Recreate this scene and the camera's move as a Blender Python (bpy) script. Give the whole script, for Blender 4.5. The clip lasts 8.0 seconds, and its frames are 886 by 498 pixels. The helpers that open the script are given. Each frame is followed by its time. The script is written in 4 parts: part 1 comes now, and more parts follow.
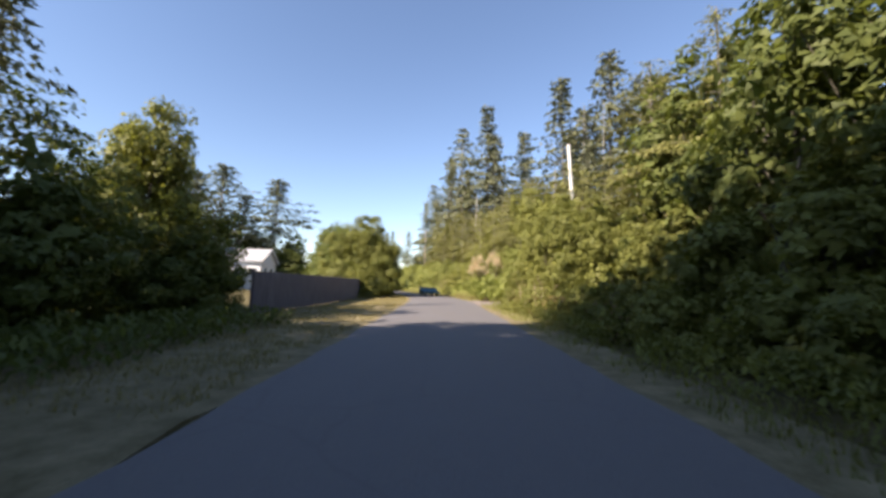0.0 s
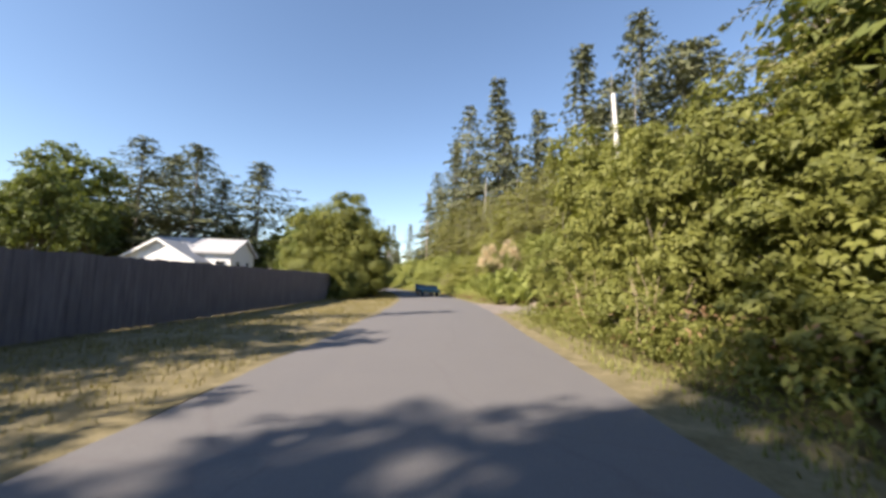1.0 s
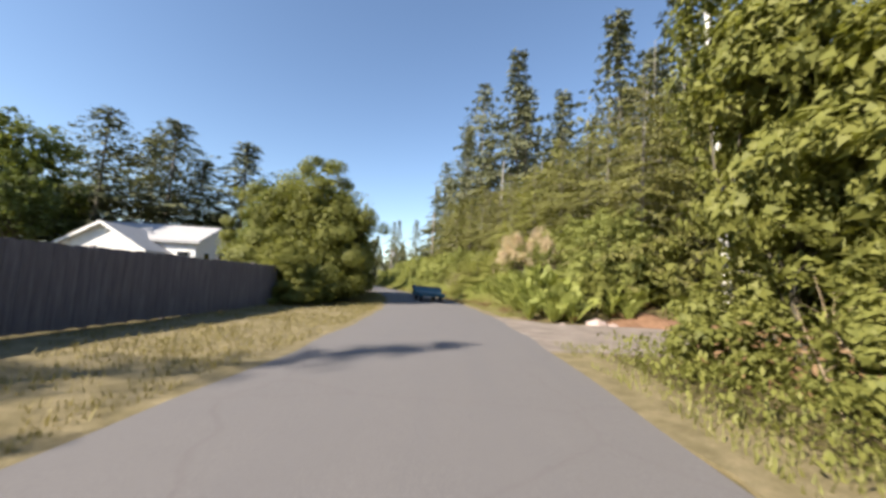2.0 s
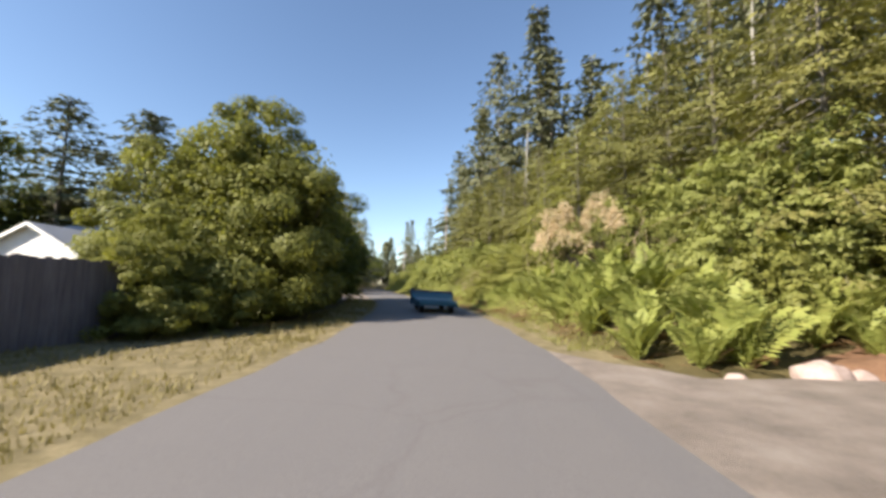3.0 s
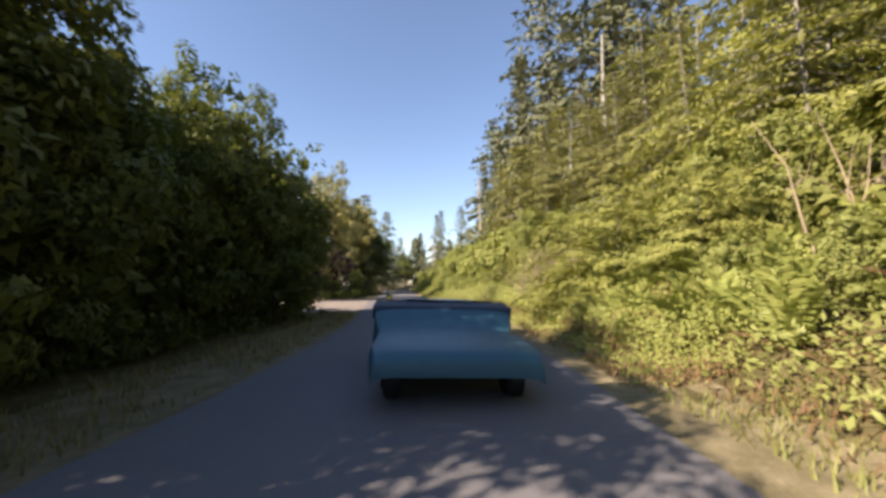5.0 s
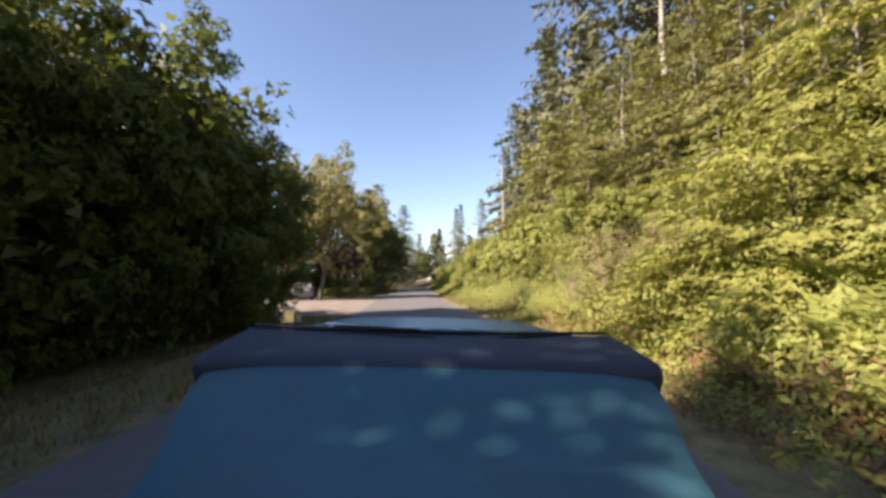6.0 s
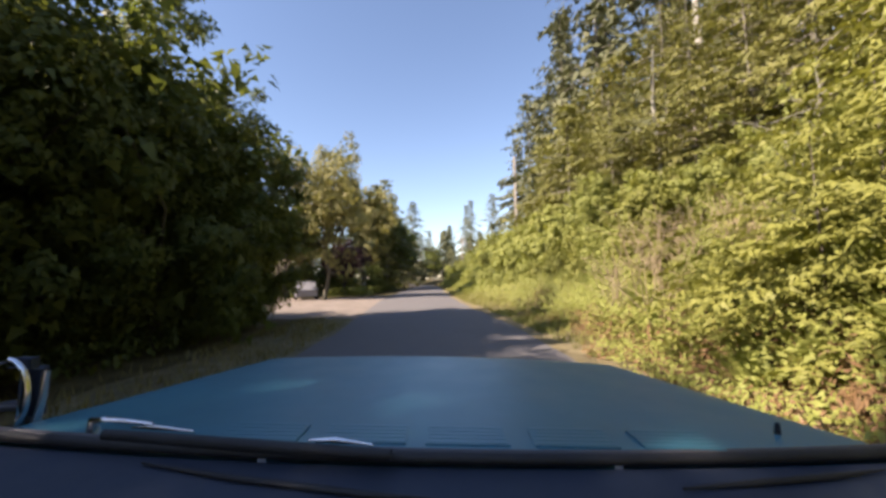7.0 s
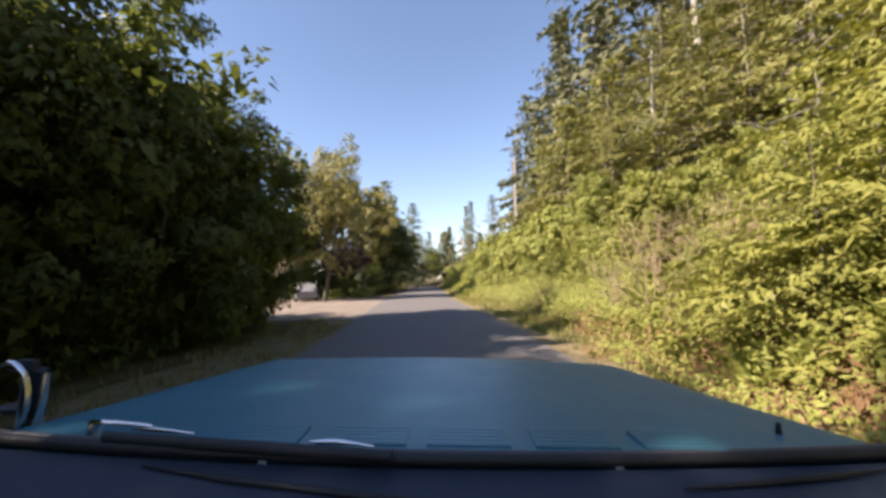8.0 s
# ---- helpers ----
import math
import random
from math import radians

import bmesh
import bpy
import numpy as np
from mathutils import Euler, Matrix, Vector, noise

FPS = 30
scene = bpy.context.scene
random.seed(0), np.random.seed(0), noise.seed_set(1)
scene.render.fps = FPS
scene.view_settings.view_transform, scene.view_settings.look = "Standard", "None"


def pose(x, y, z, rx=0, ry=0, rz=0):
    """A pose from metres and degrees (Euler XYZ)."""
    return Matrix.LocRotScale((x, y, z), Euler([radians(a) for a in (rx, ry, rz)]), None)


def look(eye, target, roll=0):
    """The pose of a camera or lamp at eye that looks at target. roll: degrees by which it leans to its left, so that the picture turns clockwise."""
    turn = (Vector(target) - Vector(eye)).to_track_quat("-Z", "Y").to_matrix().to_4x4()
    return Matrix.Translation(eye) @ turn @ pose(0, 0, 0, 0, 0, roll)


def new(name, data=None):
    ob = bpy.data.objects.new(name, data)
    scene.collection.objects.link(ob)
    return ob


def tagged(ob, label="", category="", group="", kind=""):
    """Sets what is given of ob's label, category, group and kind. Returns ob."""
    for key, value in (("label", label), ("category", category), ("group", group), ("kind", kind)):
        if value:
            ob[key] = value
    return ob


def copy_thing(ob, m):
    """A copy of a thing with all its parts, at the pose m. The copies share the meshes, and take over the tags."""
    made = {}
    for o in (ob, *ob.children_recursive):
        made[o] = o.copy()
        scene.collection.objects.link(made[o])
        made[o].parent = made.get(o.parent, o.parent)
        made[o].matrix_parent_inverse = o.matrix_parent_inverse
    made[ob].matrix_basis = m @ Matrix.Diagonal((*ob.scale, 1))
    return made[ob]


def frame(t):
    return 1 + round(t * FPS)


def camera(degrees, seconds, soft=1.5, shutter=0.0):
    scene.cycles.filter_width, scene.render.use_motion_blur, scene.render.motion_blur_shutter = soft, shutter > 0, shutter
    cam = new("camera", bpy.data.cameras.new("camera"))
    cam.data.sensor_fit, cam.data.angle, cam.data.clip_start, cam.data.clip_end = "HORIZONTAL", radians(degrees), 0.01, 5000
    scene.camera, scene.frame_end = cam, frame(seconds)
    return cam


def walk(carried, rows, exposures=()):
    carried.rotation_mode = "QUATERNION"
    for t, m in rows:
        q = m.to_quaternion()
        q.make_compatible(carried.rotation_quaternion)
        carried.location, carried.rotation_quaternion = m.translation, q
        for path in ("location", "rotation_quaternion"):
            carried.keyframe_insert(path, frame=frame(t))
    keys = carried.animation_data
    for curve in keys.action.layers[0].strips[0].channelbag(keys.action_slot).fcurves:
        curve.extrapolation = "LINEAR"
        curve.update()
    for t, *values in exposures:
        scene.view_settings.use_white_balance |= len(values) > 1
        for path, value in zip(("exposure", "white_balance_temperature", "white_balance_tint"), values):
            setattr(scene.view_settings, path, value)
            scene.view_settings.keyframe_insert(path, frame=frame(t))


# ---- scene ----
cam = camera(98.1, 8.0, soft=3.3, shutter=0.1)
PATH = [
    (0, (-0.015, -0.063, 1.425), (-0.010, 1.928, 1.613), 1.425),
    (0.5, (0.285, 5.108, 1.425), (0.273, 7.098, 1.625), 0.9),
    (1, (0.401, 10.110, 1.425), (0.377, 12.102, 1.598), 1.625),
    (1.5, (0.380, 14.939, 1.425), (0.338, 16.932, 1.591), 2.4),
    (2.8, (0.636, 27.200, 1.425), (0.488, 29.184, 1.626), 2.1),
    (3, (0.630, 29.031, 1.425), (0.466, 31.015, 1.611), 1.025),
    (3.5, (0.359, 33.197, 1.425), (0.162, 35.180, 1.596), 1.025),
    (4, (0.185, 37.205, 1.425), (-0.059, 39.181, 1.609), -0.7),
    (4.2, (0.097, 38.558, 1.425), (-0.169, 40.533, 1.601), -0.9),
    (5.5, (-0.846, 45.992, 1.425), (-1.238, 47.945, 1.603), -1.1),
    (6, (-1.145, 48.093, 1.425), (-1.592, 50.035, 1.589), -0.9),
    (6.3, (-1.44, 49.28, 1.425), (-1.914, 51.215, 1.583), -1.0),
    (6.5, (-1.583, 49.815, 1.425), (-2.072, 51.748, 1.579), -1.1),
    (7, (-1.583, 49.815, 1.425), (-2.081, 51.746, 1.578), -1.4),
    (7.5, (-1.583, 49.815, 1.425), (-2.081, 51.745, 1.592), -1.8),
    (8, (-1.583, 49.815, 1.425), (-2.081, 51.746, 1.583), -1.6),
]
STOPS = [(0, 1.5, 6500, 17), (0.8, 1.47, 6450, 14), (1.4, 1.36, 6350, 11), (2.8, 1.36, 6350, 11), (4, 1.38, 6350, 11), (5, 1.5, 6650, 18), (6, 1.62, 6750, 20), (8, 1.62, 6750, 20)]
walk(cam, [(t, look(eye, target, roll)) for t, eye, target, roll in PATH], STOPS)

# ---- world and sun ----
SUN_EL, SUN_TO = radians(35.5), Vector((0.77, 0.638, 0)).normalized()
world = bpy.data.worlds.new("world")
scene.world = world
world.use_nodes = True
wn = world.node_tree.nodes
sky = wn.new("ShaderNodeTexSky")
sky.sky_type = "NISHITA"
sky.sun_disc = False
sky.sun_elevation = SUN_EL
sky.sun_rotation = math.atan2(-SUN_TO.x, -SUN_TO.y)
sky.dust_density = 0.25
sky.ozone_density = 1.6
world.node_tree.links.new(sky.outputs[0], wn["Background"].inputs[0])
wn["Background"].inputs[1].default_value = 0.083
sun_data = bpy.data.lights.new("sun", "SUN")
sun_data.energy, sun_data.angle, sun_data.color = 5.0, radians(0.6), (1.0, 0.89, 0.73)
sun = new("sun", sun_data)
sun_way = Vector((SUN_TO.x * math.cos(SUN_EL), SUN_TO.y * math.cos(SUN_EL), -math.sin(SUN_EL)))
sun.matrix_world = look(-sun_way * 120, (0, 0, 0))

# ---- materials ----


class Nodes:
    """A small helper to write node trees."""

    def __init__(self, name):
        self.mat = bpy.data.materials.new(name)
        self.mat.use_nodes = True
        self.tree = self.mat.node_tree
        self.bsdf = self.tree.nodes["Principled BSDF"]
        self.out = self.tree.nodes["Material Output"]

    def add(self, kind, **values):
        node = self.tree.nodes.new(kind)
        for key, value in values.items():
            node.inputs[key].default_value = value
        return node

    def link(self, a, b):
        self.tree.links.new(a, b)

    def coords(self, scale=1.0):
        geo = self.add("ShaderNodeNewGeometry")
        m = self.add("ShaderNodeMapping")
        m.inputs["Scale"].default_value = (scale, scale, scale) if isinstance(scale, (int, float)) else scale
        self.link(geo.outputs["Position"], m.inputs["Vector"])
        return m.outputs[0]

    def noise(self, scale, detail=4.0, rough=0.6, vector=None):
        n = self.add("ShaderNodeTexNoise", Scale=scale, Detail=detail, Roughness=rough)
        self.link(vector if vector is not None else self.coords(), n.inputs["Vector"])
        return n.outputs["Fac"]

    def ramp(self, fac, stops):
        r = self.add("ShaderNodeValToRGB")
        els = r.color_ramp.elements
        while len(els) < len(stops):
            els.new(0.5)
        for e, (p, c) in zip(els, stops):
            e.position, e.color = p, (*c, 1)
        self.link(fac, r.inputs[0])
        return r.outputs[0]

    def mix(self, fac, a, b, blend="MIX"):
        m = self.add("ShaderNodeMix")
        m.data_type, m.blend_type = "RGBA", blend
        for src, sock in ((fac, m.inputs[0]), (a, m.inputs[6]), (b, m.inputs[7])):
            if isinstance(src, (int, float)):
                sock.default_value = src
            elif isinstance(src, tuple):
                sock.default_value = (*src, 1)
            else:
                self.link(src, sock)
        return m.outputs[2]

    def maths(self, op, a, b=0.5):
        m = self.add("ShaderNodeMath")
        m.operation = op
        for src, sock in ((a, m.inputs[0]), (b, m.inputs[1])):
            if isinstance(src, (int, float)):
                sock.default_value = src
            else:
                self.link(src, sock)
        return m.outputs[0]

    def bump(self, height, strength=0.5, distance=0.02):
        b = self.add("ShaderNodeBump", Strength=strength, Distance=distance)
        self.link(height, b.inputs["Height"])
        self.link(b.outputs[0], self.bsdf.inputs["Normal"])

    def done(self, colour, rough=0.8, metal=0.0, spec=0.5):
        for src, key in ((colour, "Base Color"), (rough, "Roughness")):
            if isinstance(src, tuple):
                self.bsdf.inputs[key].default_value = (*src, 1)
            elif isinstance(src, (int, float)):
                self.bsdf.inputs[key].default_value = src
            else:
                self.link(src, self.bsdf.inputs[key])
        self.bsdf.inputs["Metallic"].default_value = metal
        self.bsdf.inputs["Specular IOR Level"].default_value = spec
        return self.mat


def leaf_material(name, dark, mid, light, glow=0.42, patch=0.8, spec=0.22):
    """Foliage: each leaf its own shade, each plant its own hue, light shining through."""
    n = Nodes(name)
    geo = n.add("ShaderNodeNewGeometry")
    info = n.add("ShaderNodeObjectInfo")
    big = n.noise(patch, 2.0)
    mixed = n.maths("ADD", n.maths("MULTIPLY", geo.outputs["Random Per Island"], 0.28), n.maths("MULTIPLY", big, 0.52))
    mixed = n.maths("ADD", mixed, n.maths("MULTIPLY", info.outputs["Random"], 0.2))
    colour = n.ramp(mixed, [(0.15, dark), (0.5, mid), (0.9, light)])
    n.done(colour, 0.55, 0.0, spec)
    trans = n.add("ShaderNodeBsdfTranslucent")
    n.link(n.mix(1.0, colour, (1.0, 1.0, 0.55), "MULTIPLY"), trans.inputs[0])
    blend = n.add("ShaderNodeMixShader", Fac=glow)
    n.link(n.bsdf.outputs[0], blend.inputs[1])
    n.link(trans.outputs[0], blend.inputs[2])
    n.link(blend.outputs[0], n.out.inputs[0])
    return n.mat


def bark_material(name, dark, light, scale=6.0):
    n = Nodes(name)
    f = n.noise(1.0, 6.0, 0.65, n.coords((scale, scale, scale * 0.25)))
    big = n.noise(0.7, 3.0)
    c = n.mix(n.maths("MULTIPLY", big, 0.6), n.ramp(f, [(0.3, dark), (0.7, light)]), (0.09, 0.10, 0.07))
    n.bump(f, 0.7, 0.03)
    return n.done(c, 0.9, 0, 0.2)


def asphalt_material():
    n = Nodes("asphalt")
    v = n.coords()
    fine = n.noise(90.0, 3.0, 0.7, v)
    mid = n.noise(1.2, 5.0, 0.6, v)
    long = n.noise(1.0, 4.0, 0.6, n.coords((1.6, 0.12, 1.0)))
    c = n.ramp(fine, [(0.25, (0.085, 0.08, 0.082)), (0.55, (0.142, 0.133, 0.132)), (0.8, (0.225, 0.212, 0.206))])
    c = n.mix(n.maths("MULTIPLY", mid, 0.5), c, (0.158, 0.147, 0.143))
    c = n.mix(n.ramp(long, [(0.5, (0, 0, 0)), (0.75, (0.5, 0.5, 0.5))]), c, (0.127, 0.121, 0.124))
    crack = n.add("ShaderNodeTexVoronoi", Scale=0.35)
    crack.feature = "DISTANCE_TO_EDGE"
    wob = n.add("ShaderNodeTexNoise", Scale=0.9, Detail=5.0)
    n.link(v, wob.inputs["Vector"])
    n.link(n.mix(0.5, v, wob.outputs["Color"], "ADD"), crack.inputs["Vector"])
    line = n.ramp(crack.outputs["Distance"], [(0.0, (1, 1, 1)), (0.012, (0, 0, 0))])
    c = n.mix(n.maths("MULTIPLY", line, 0.12), c, (0.06, 0.038, 0.038))
    n.bump(fine, 0.5, 0.006)
    return n.done(c, 0.85, 0, 0.3)


def earth_material(name, stops, scale=1.5, fine=30.0, strength=0.8):
    n = Nodes(name)
    v = n.coords()
    a = n.noise(scale, 6.0, 0.65, v)
    b = n.noise(fine, 4.0, 0.7, v)
    c = n.ramp(n.maths("ADD", n.maths("MULTIPLY", a, 0.65), n.maths("MULTIPLY", b, 0.35)), stops)
    n.bump(b, strength, 0.03)
    return n.done(c, 0.95, 0, 0.15)


def paint_material(name, colour, rough=0.5, dirt=0.15, scale=2.0, metal=0.0, spec=0.5):
    n = Nodes(name)
    v = n.coords()
    a = n.noise(scale, 6.0, 0.7, v)
    c = n.mix(n.maths("MULTIPLY", n.ramp(a, [(0.45, (0, 0, 0)), (0.75, (1, 1, 1))]), dirt), colour, tuple(0.45 * x + 0.03 for x in colour))
    r = n.maths("ADD", rough - 0.08, n.maths("MULTIPLY", n.noise(scale * 5, 4.0, 0.6, v), 0.16))
    return n.done(c, r, metal, spec)


def wood_material(name, dark, light, along=2):
    n = Nodes(name)
    info = n.add("ShaderNodeObjectInfo")
    s = [9.0, 9.0, 9.0]
    s[along] = 0.9
    f = n.noise(1.0, 6.0, 0.7, n.coords(tuple(s)))
    c = n.ramp(f, [(0.3, dark), (0.72, light)])
    c = n.mix(n.maths("MULTIPLY", info.outputs["Random"], 0.5), c, tuple(0.6 * x for x in light))
    n.bump(f, 0.4, 0.004)
    return n.done(c, 0.85, 0, 0.2)


M = {}
M["leaf_bush"] = leaf_material("leaf_bush", (0.1, 0.112, 0.033), (0.205, 0.212, 0.057), (0.325, 0.315, 0.088))
M["leaf_shrub"] = leaf_material("leaf_shrub", (0.105, 0.118, 0.032), (0.195, 0.203, 0.052), (0.29, 0.288, 0.08))
M["leaf_tree"] = leaf_material("leaf_tree", (0.078, 0.101, 0.0312), (0.132, 0.154, 0.0418), (0.2, 0.215, 0.06))
M["leaf_gold"] = leaf_material("leaf_gold", (0.178, 0.192, 0.056), (0.268, 0.288, 0.084), (0.35, 0.36, 0.115))
M["leaf_pale"] = leaf_material("leaf_pale", (0.19, 0.18, 0.075), (0.29, 0.27, 0.115), (0.39, 0.355, 0.17))
M["leaf_plum"] = leaf_material("leaf_plum", (0.02, 0.012, 0.016), (0.045, 0.022, 0.03), (0.08, 0.04, 0.05), 0.2)
M["needle"] = leaf_material("needle", (0.075, 0.082, 0.048), (0.12, 0.126, 0.068), (0.17, 0.168, 0.088), 0.15, spec=0.1)
M["hemlock"] = leaf_material("hemlock", (0.10, 0.106, 0.034), (0.175, 0.172, 0.05), (0.255, 0.235, 0.076), 0.3)
M["cedar"] = leaf_material("cedar", (0.14, 0.148, 0.038), (0.225, 0.23, 0.056), (0.315, 0.305, 0.082), 0.35)
M["fern"] = leaf_material("fern", (0.185, 0.215, 0.055), (0.28, 0.308, 0.08), (0.37, 0.372, 0.11), 0.4)
M["bracken"] = leaf_material("bracken", (0.11, 0.06, 0.03), (0.2, 0.12, 0.06), (0.3, 0.2, 0.11), 0.25)
M["dead"] = leaf_material("dead", (0.4, 0.3, 0.19), (0.6, 0.48, 0.32), (0.74, 0.63, 0.45), 0.3)
M["dry_grass"] = leaf_material("dry_grass", (0.12, 0.1, 0.038), (0.23, 0.195, 0.08), (0.34, 0.29, 0.13), 0.3)
M["grass"] = leaf_material("grass", (0.126, 0.14, 0.0431), (0.213, 0.213, 0.0613), (0.308, 0.275, 0.123), 0.3)
M["bark"] = bark_material("bark", (0.05, 0.038, 0.028), (0.16, 0.13, 0.10))
M["bark_grey"] = bark_material("bark_grey", (0.13, 0.11, 0.09), (0.34, 0.3, 0.26))
M["stalk"] = bark_material("dry_stalk", (0.24, 0.17, 0.1), (0.52, 0.4, 0.26))
M["bark_pale"] = bark_material("bark_pale", (0.2, 0.18, 0.15), (0.48, 0.45, 0.40))
M["asphalt"] = asphalt_material()
M["ground"] = earth_material("ground", [(0.3, (0.05, 0.05, 0.018)), (0.5, (0.105, 0.085, 0.038)), (0.72, (0.2, 0.165, 0.075))])
M["verge"] = earth_material("verge", [(0.3, (0.082, 0.073, 0.033)), (0.5, (0.195, 0.16, 0.088)), (0.7, (0.32, 0.265, 0.16))], 2.2)
M["gravel"] = earth_material("gravel", [(0.3, (0.13, 0.11, 0.094)), (0.5, (0.24, 0.2, 0.17)), (0.72, (0.36, 0.31, 0.27))], 1.0, 45.0, 1.0)
M["earth"] = earth_material("earth", [(0.3, (0.09, 0.05, 0.03)), (0.55, (0.2, 0.115, 0.07)), (0.75, (0.3, 0.19, 0.12))], 3.0)
M["fence"] = wood_material("fence_wood", (0.10, 0.09, 0.1), (0.23, 0.205, 0.22))
M["pole"] = wood_material("pole_wood", (0.2, 0.17, 0.14), (0.42, 0.38, 0.33))
M["pole_white"] = wood_material("pole_white", (0.6, 0.57, 0.52), (0.8, 0.78, 0.74))
M["wall_white"] = paint_material("wall_white", (0.78, 0.77, 0.75), 0.7, 0.2)
M["roof"] = paint_material("roof_pale", (0.36, 0.355, 0.36), 0.7, 0.3, 0.8)
M["window_dark"] = paint_material("window_dark", (0.02, 0.022, 0.025), 0.1, 0.0)
M["rock"] = earth_material("rock", [(0.3, (0.26, 0.2, 0.175)), (0.55, (0.42, 0.33, 0.3)), (0.75, (0.54, 0.45, 0.41))], 3.0, 20.0)
M["teal"] = paint_material("teal_paint", (0.038, 0.158, 0.215), 0.38, 0.45, 1.6, 0.0, 0.4)
M["rubber"] = paint_material("rubber", (0.012, 0.012, 0.014), 0.6, 0.4, 9.0)
M["dash"] = paint_material("dash", (0.017, 0.027, 0.05), 0.62, 0.3, 6.0)
M["chrome"] = paint_material("chrome", (0.75, 0.76, 0.78), 0.15, 0.1, 5.0, 1.0)
M["mirror"] = paint_material("mirror_glass", (0.8, 0.8, 0.82), 0.03, 0.0, 5.0, 1.0)
M["car_grey"] = paint_material("car_grey", (0.2, 0.2, 0.22), 0.45, 0.3, 3.0)
M["insulator"] = paint_material("insulator", (0.3, 0.3, 0.3), 0.3)
M["wire"] = paint_material("wire", (0.03, 0.03, 0.03), 0.6)

# ---- mesh helpers ----


def mesh_from(name, verts, faces4=None, faces3=None, material=None, smooth=False):
    """A mesh from arrays of places and of corner numbers."""
    me = bpy.data.meshes.new(name)
    verts = np.asarray(verts, dtype=np.float32).reshape(-1, 3)
    parts = [(np.asarray(f, dtype=np.int32).reshape(-1, k), k) for f, k in ((faces4, 4), (faces3, 3)) if f is not None and len(f)]
    loops = np.concatenate([f.ravel() for f, k in parts])
    totals = np.concatenate([np.full(len(f), k, dtype=np.int32) for f, k in parts])
    me.vertices.add(len(verts))
    me.vertices.foreach_set("co", verts.ravel())
    me.loops.add(len(loops))
    me.loops.foreach_set("vertex_index", loops)
    me.polygons.add(len(totals))
    starts = np.concatenate([[0], np.cumsum(totals)[:-1]]).astype(np.int32)
    me.polygons.foreach_set("loop_start", starts)
    me.polygons.foreach_set("loop_total", totals)
    if smooth:
        me.polygons.foreach_set("use_smooth", np.ones(len(totals), dtype=bool))
    me.update(calc_edges=True)
    me.validate()
    if material is not None:
        me.materials.append(material)
    return me


def unit(v):
    return v / np.maximum(np.linalg.norm(v, axis=-1, keepdims=True), 1e-6)


def leaf_arrays(p, n, u, length, width, fold=0.18):
    """Folded diamond leaves at p, facing n, pointing along u."""
    u = unit(u - n * np.sum(u * n, axis=1, keepdims=True))
    v = np.cross(n, u)
    length, width = np.asarray(length)[:, None], np.asarray(width)[:, None]
    lift = n * width * fold
    quad = np.stack([p - u * length / 2, p + v * width / 2 + lift + u * length * 0.05, p + u * length / 2 - lift * 0.8, p - v * width / 2 + lift + u * length * 0.05], axis=1)
    return quad.reshape(-1, 3)


def tri_leaves(p, n, u, length, width):
    """Plain three-cornered leaves at p, facing n, pointing along u."""
    u = unit(u - n * np.sum(u * n, axis=1, keepdims=True))
    v = np.cross(n, u)
    length, width = np.asarray(length)[:, None], np.asarray(width)[:, None] * 0.75
    return np.stack([p - u * length * 0.42 + v * width * 0.7, p - u * length * 0.25 - v * width * 0.75, p + u * length * 0.58 - n * width * 0.15], axis=1).reshape(-1, 3)


def leaf_mesh(name, chunks, material, corners=4):
    verts = np.concatenate(chunks)
    faces = np.arange(len(verts)).reshape(-1, corners)
    return mesh_from(name, verts, faces4=faces if corners == 4 else None, faces3=faces if corners == 3 else None, material=material)


def tube_arrays(points, radii, sides=6):
    """A tapered tube along points: places and four-cornered faces."""
    points = np.asarray(points, dtype=float)
    ring = []
    for i, p in enumerate(points):
        d = unit((points[min(i + 1, len(points) - 1)] - points[max(i - 1, 0)])[None])[0]
        a = np.cross(d, (0.31, 0.95, 0.1) if abs(d[2]) > 0.7 else (0, 0, 1.0))
        a = a / max(np.linalg.norm(a), 1e-6)
        b = np.cross(d, a)
        for k in range(sides):
            t = 2 * math.pi * k / sides
            ring.append(p + radii[i] * (math.cos(t) * a + math.sin(t) * b))
    faces = []
    for i in range(len(points) - 1):
        for k in range(sides):
            q = (k + 1) % sides
            faces.append((i * sides + k, i * sides + q, (i + 1) * sides + q, (i + 1) * sides + k))
    return np.array(ring), np.array(faces)


def tubes_mesh(name, tubes, material, sides=6, join=False):
    """Tubes in one mesh; with join each one grows out of the first, inside its wood."""
    verts, faces, base = [], [], 0
    roots = []
    for points, radii in tubes:
        v, f = tube_arrays(points, radii, sides)
        if join and verts:
            roots.append((int(np.argmin(np.linalg.norm(verts[0] - v[0], axis=1))), base, base + 1))
        verts.append(v)
        faces.append(f + base)
        base += len(v)
    return mesh_from(name, np.concatenate(verts), faces4=np.concatenate(faces), faces3=roots or None, material=material, smooth=True)


def piece(name, me, parent, label=""):
    ob = new(name, me)
    ob.parent = parent
    if label:
        ob["label"] = label
    return ob


def part(name, bm, material, parent, label="", smooth=False):
    me = bpy.data.meshes.new(name)
    bm.to_mesh(me)
    bm.free()
    me.materials.append(material)
    if smooth:
        for p in me.polygons:
            p.use_smooth = True
    return piece(name, me, parent, label)


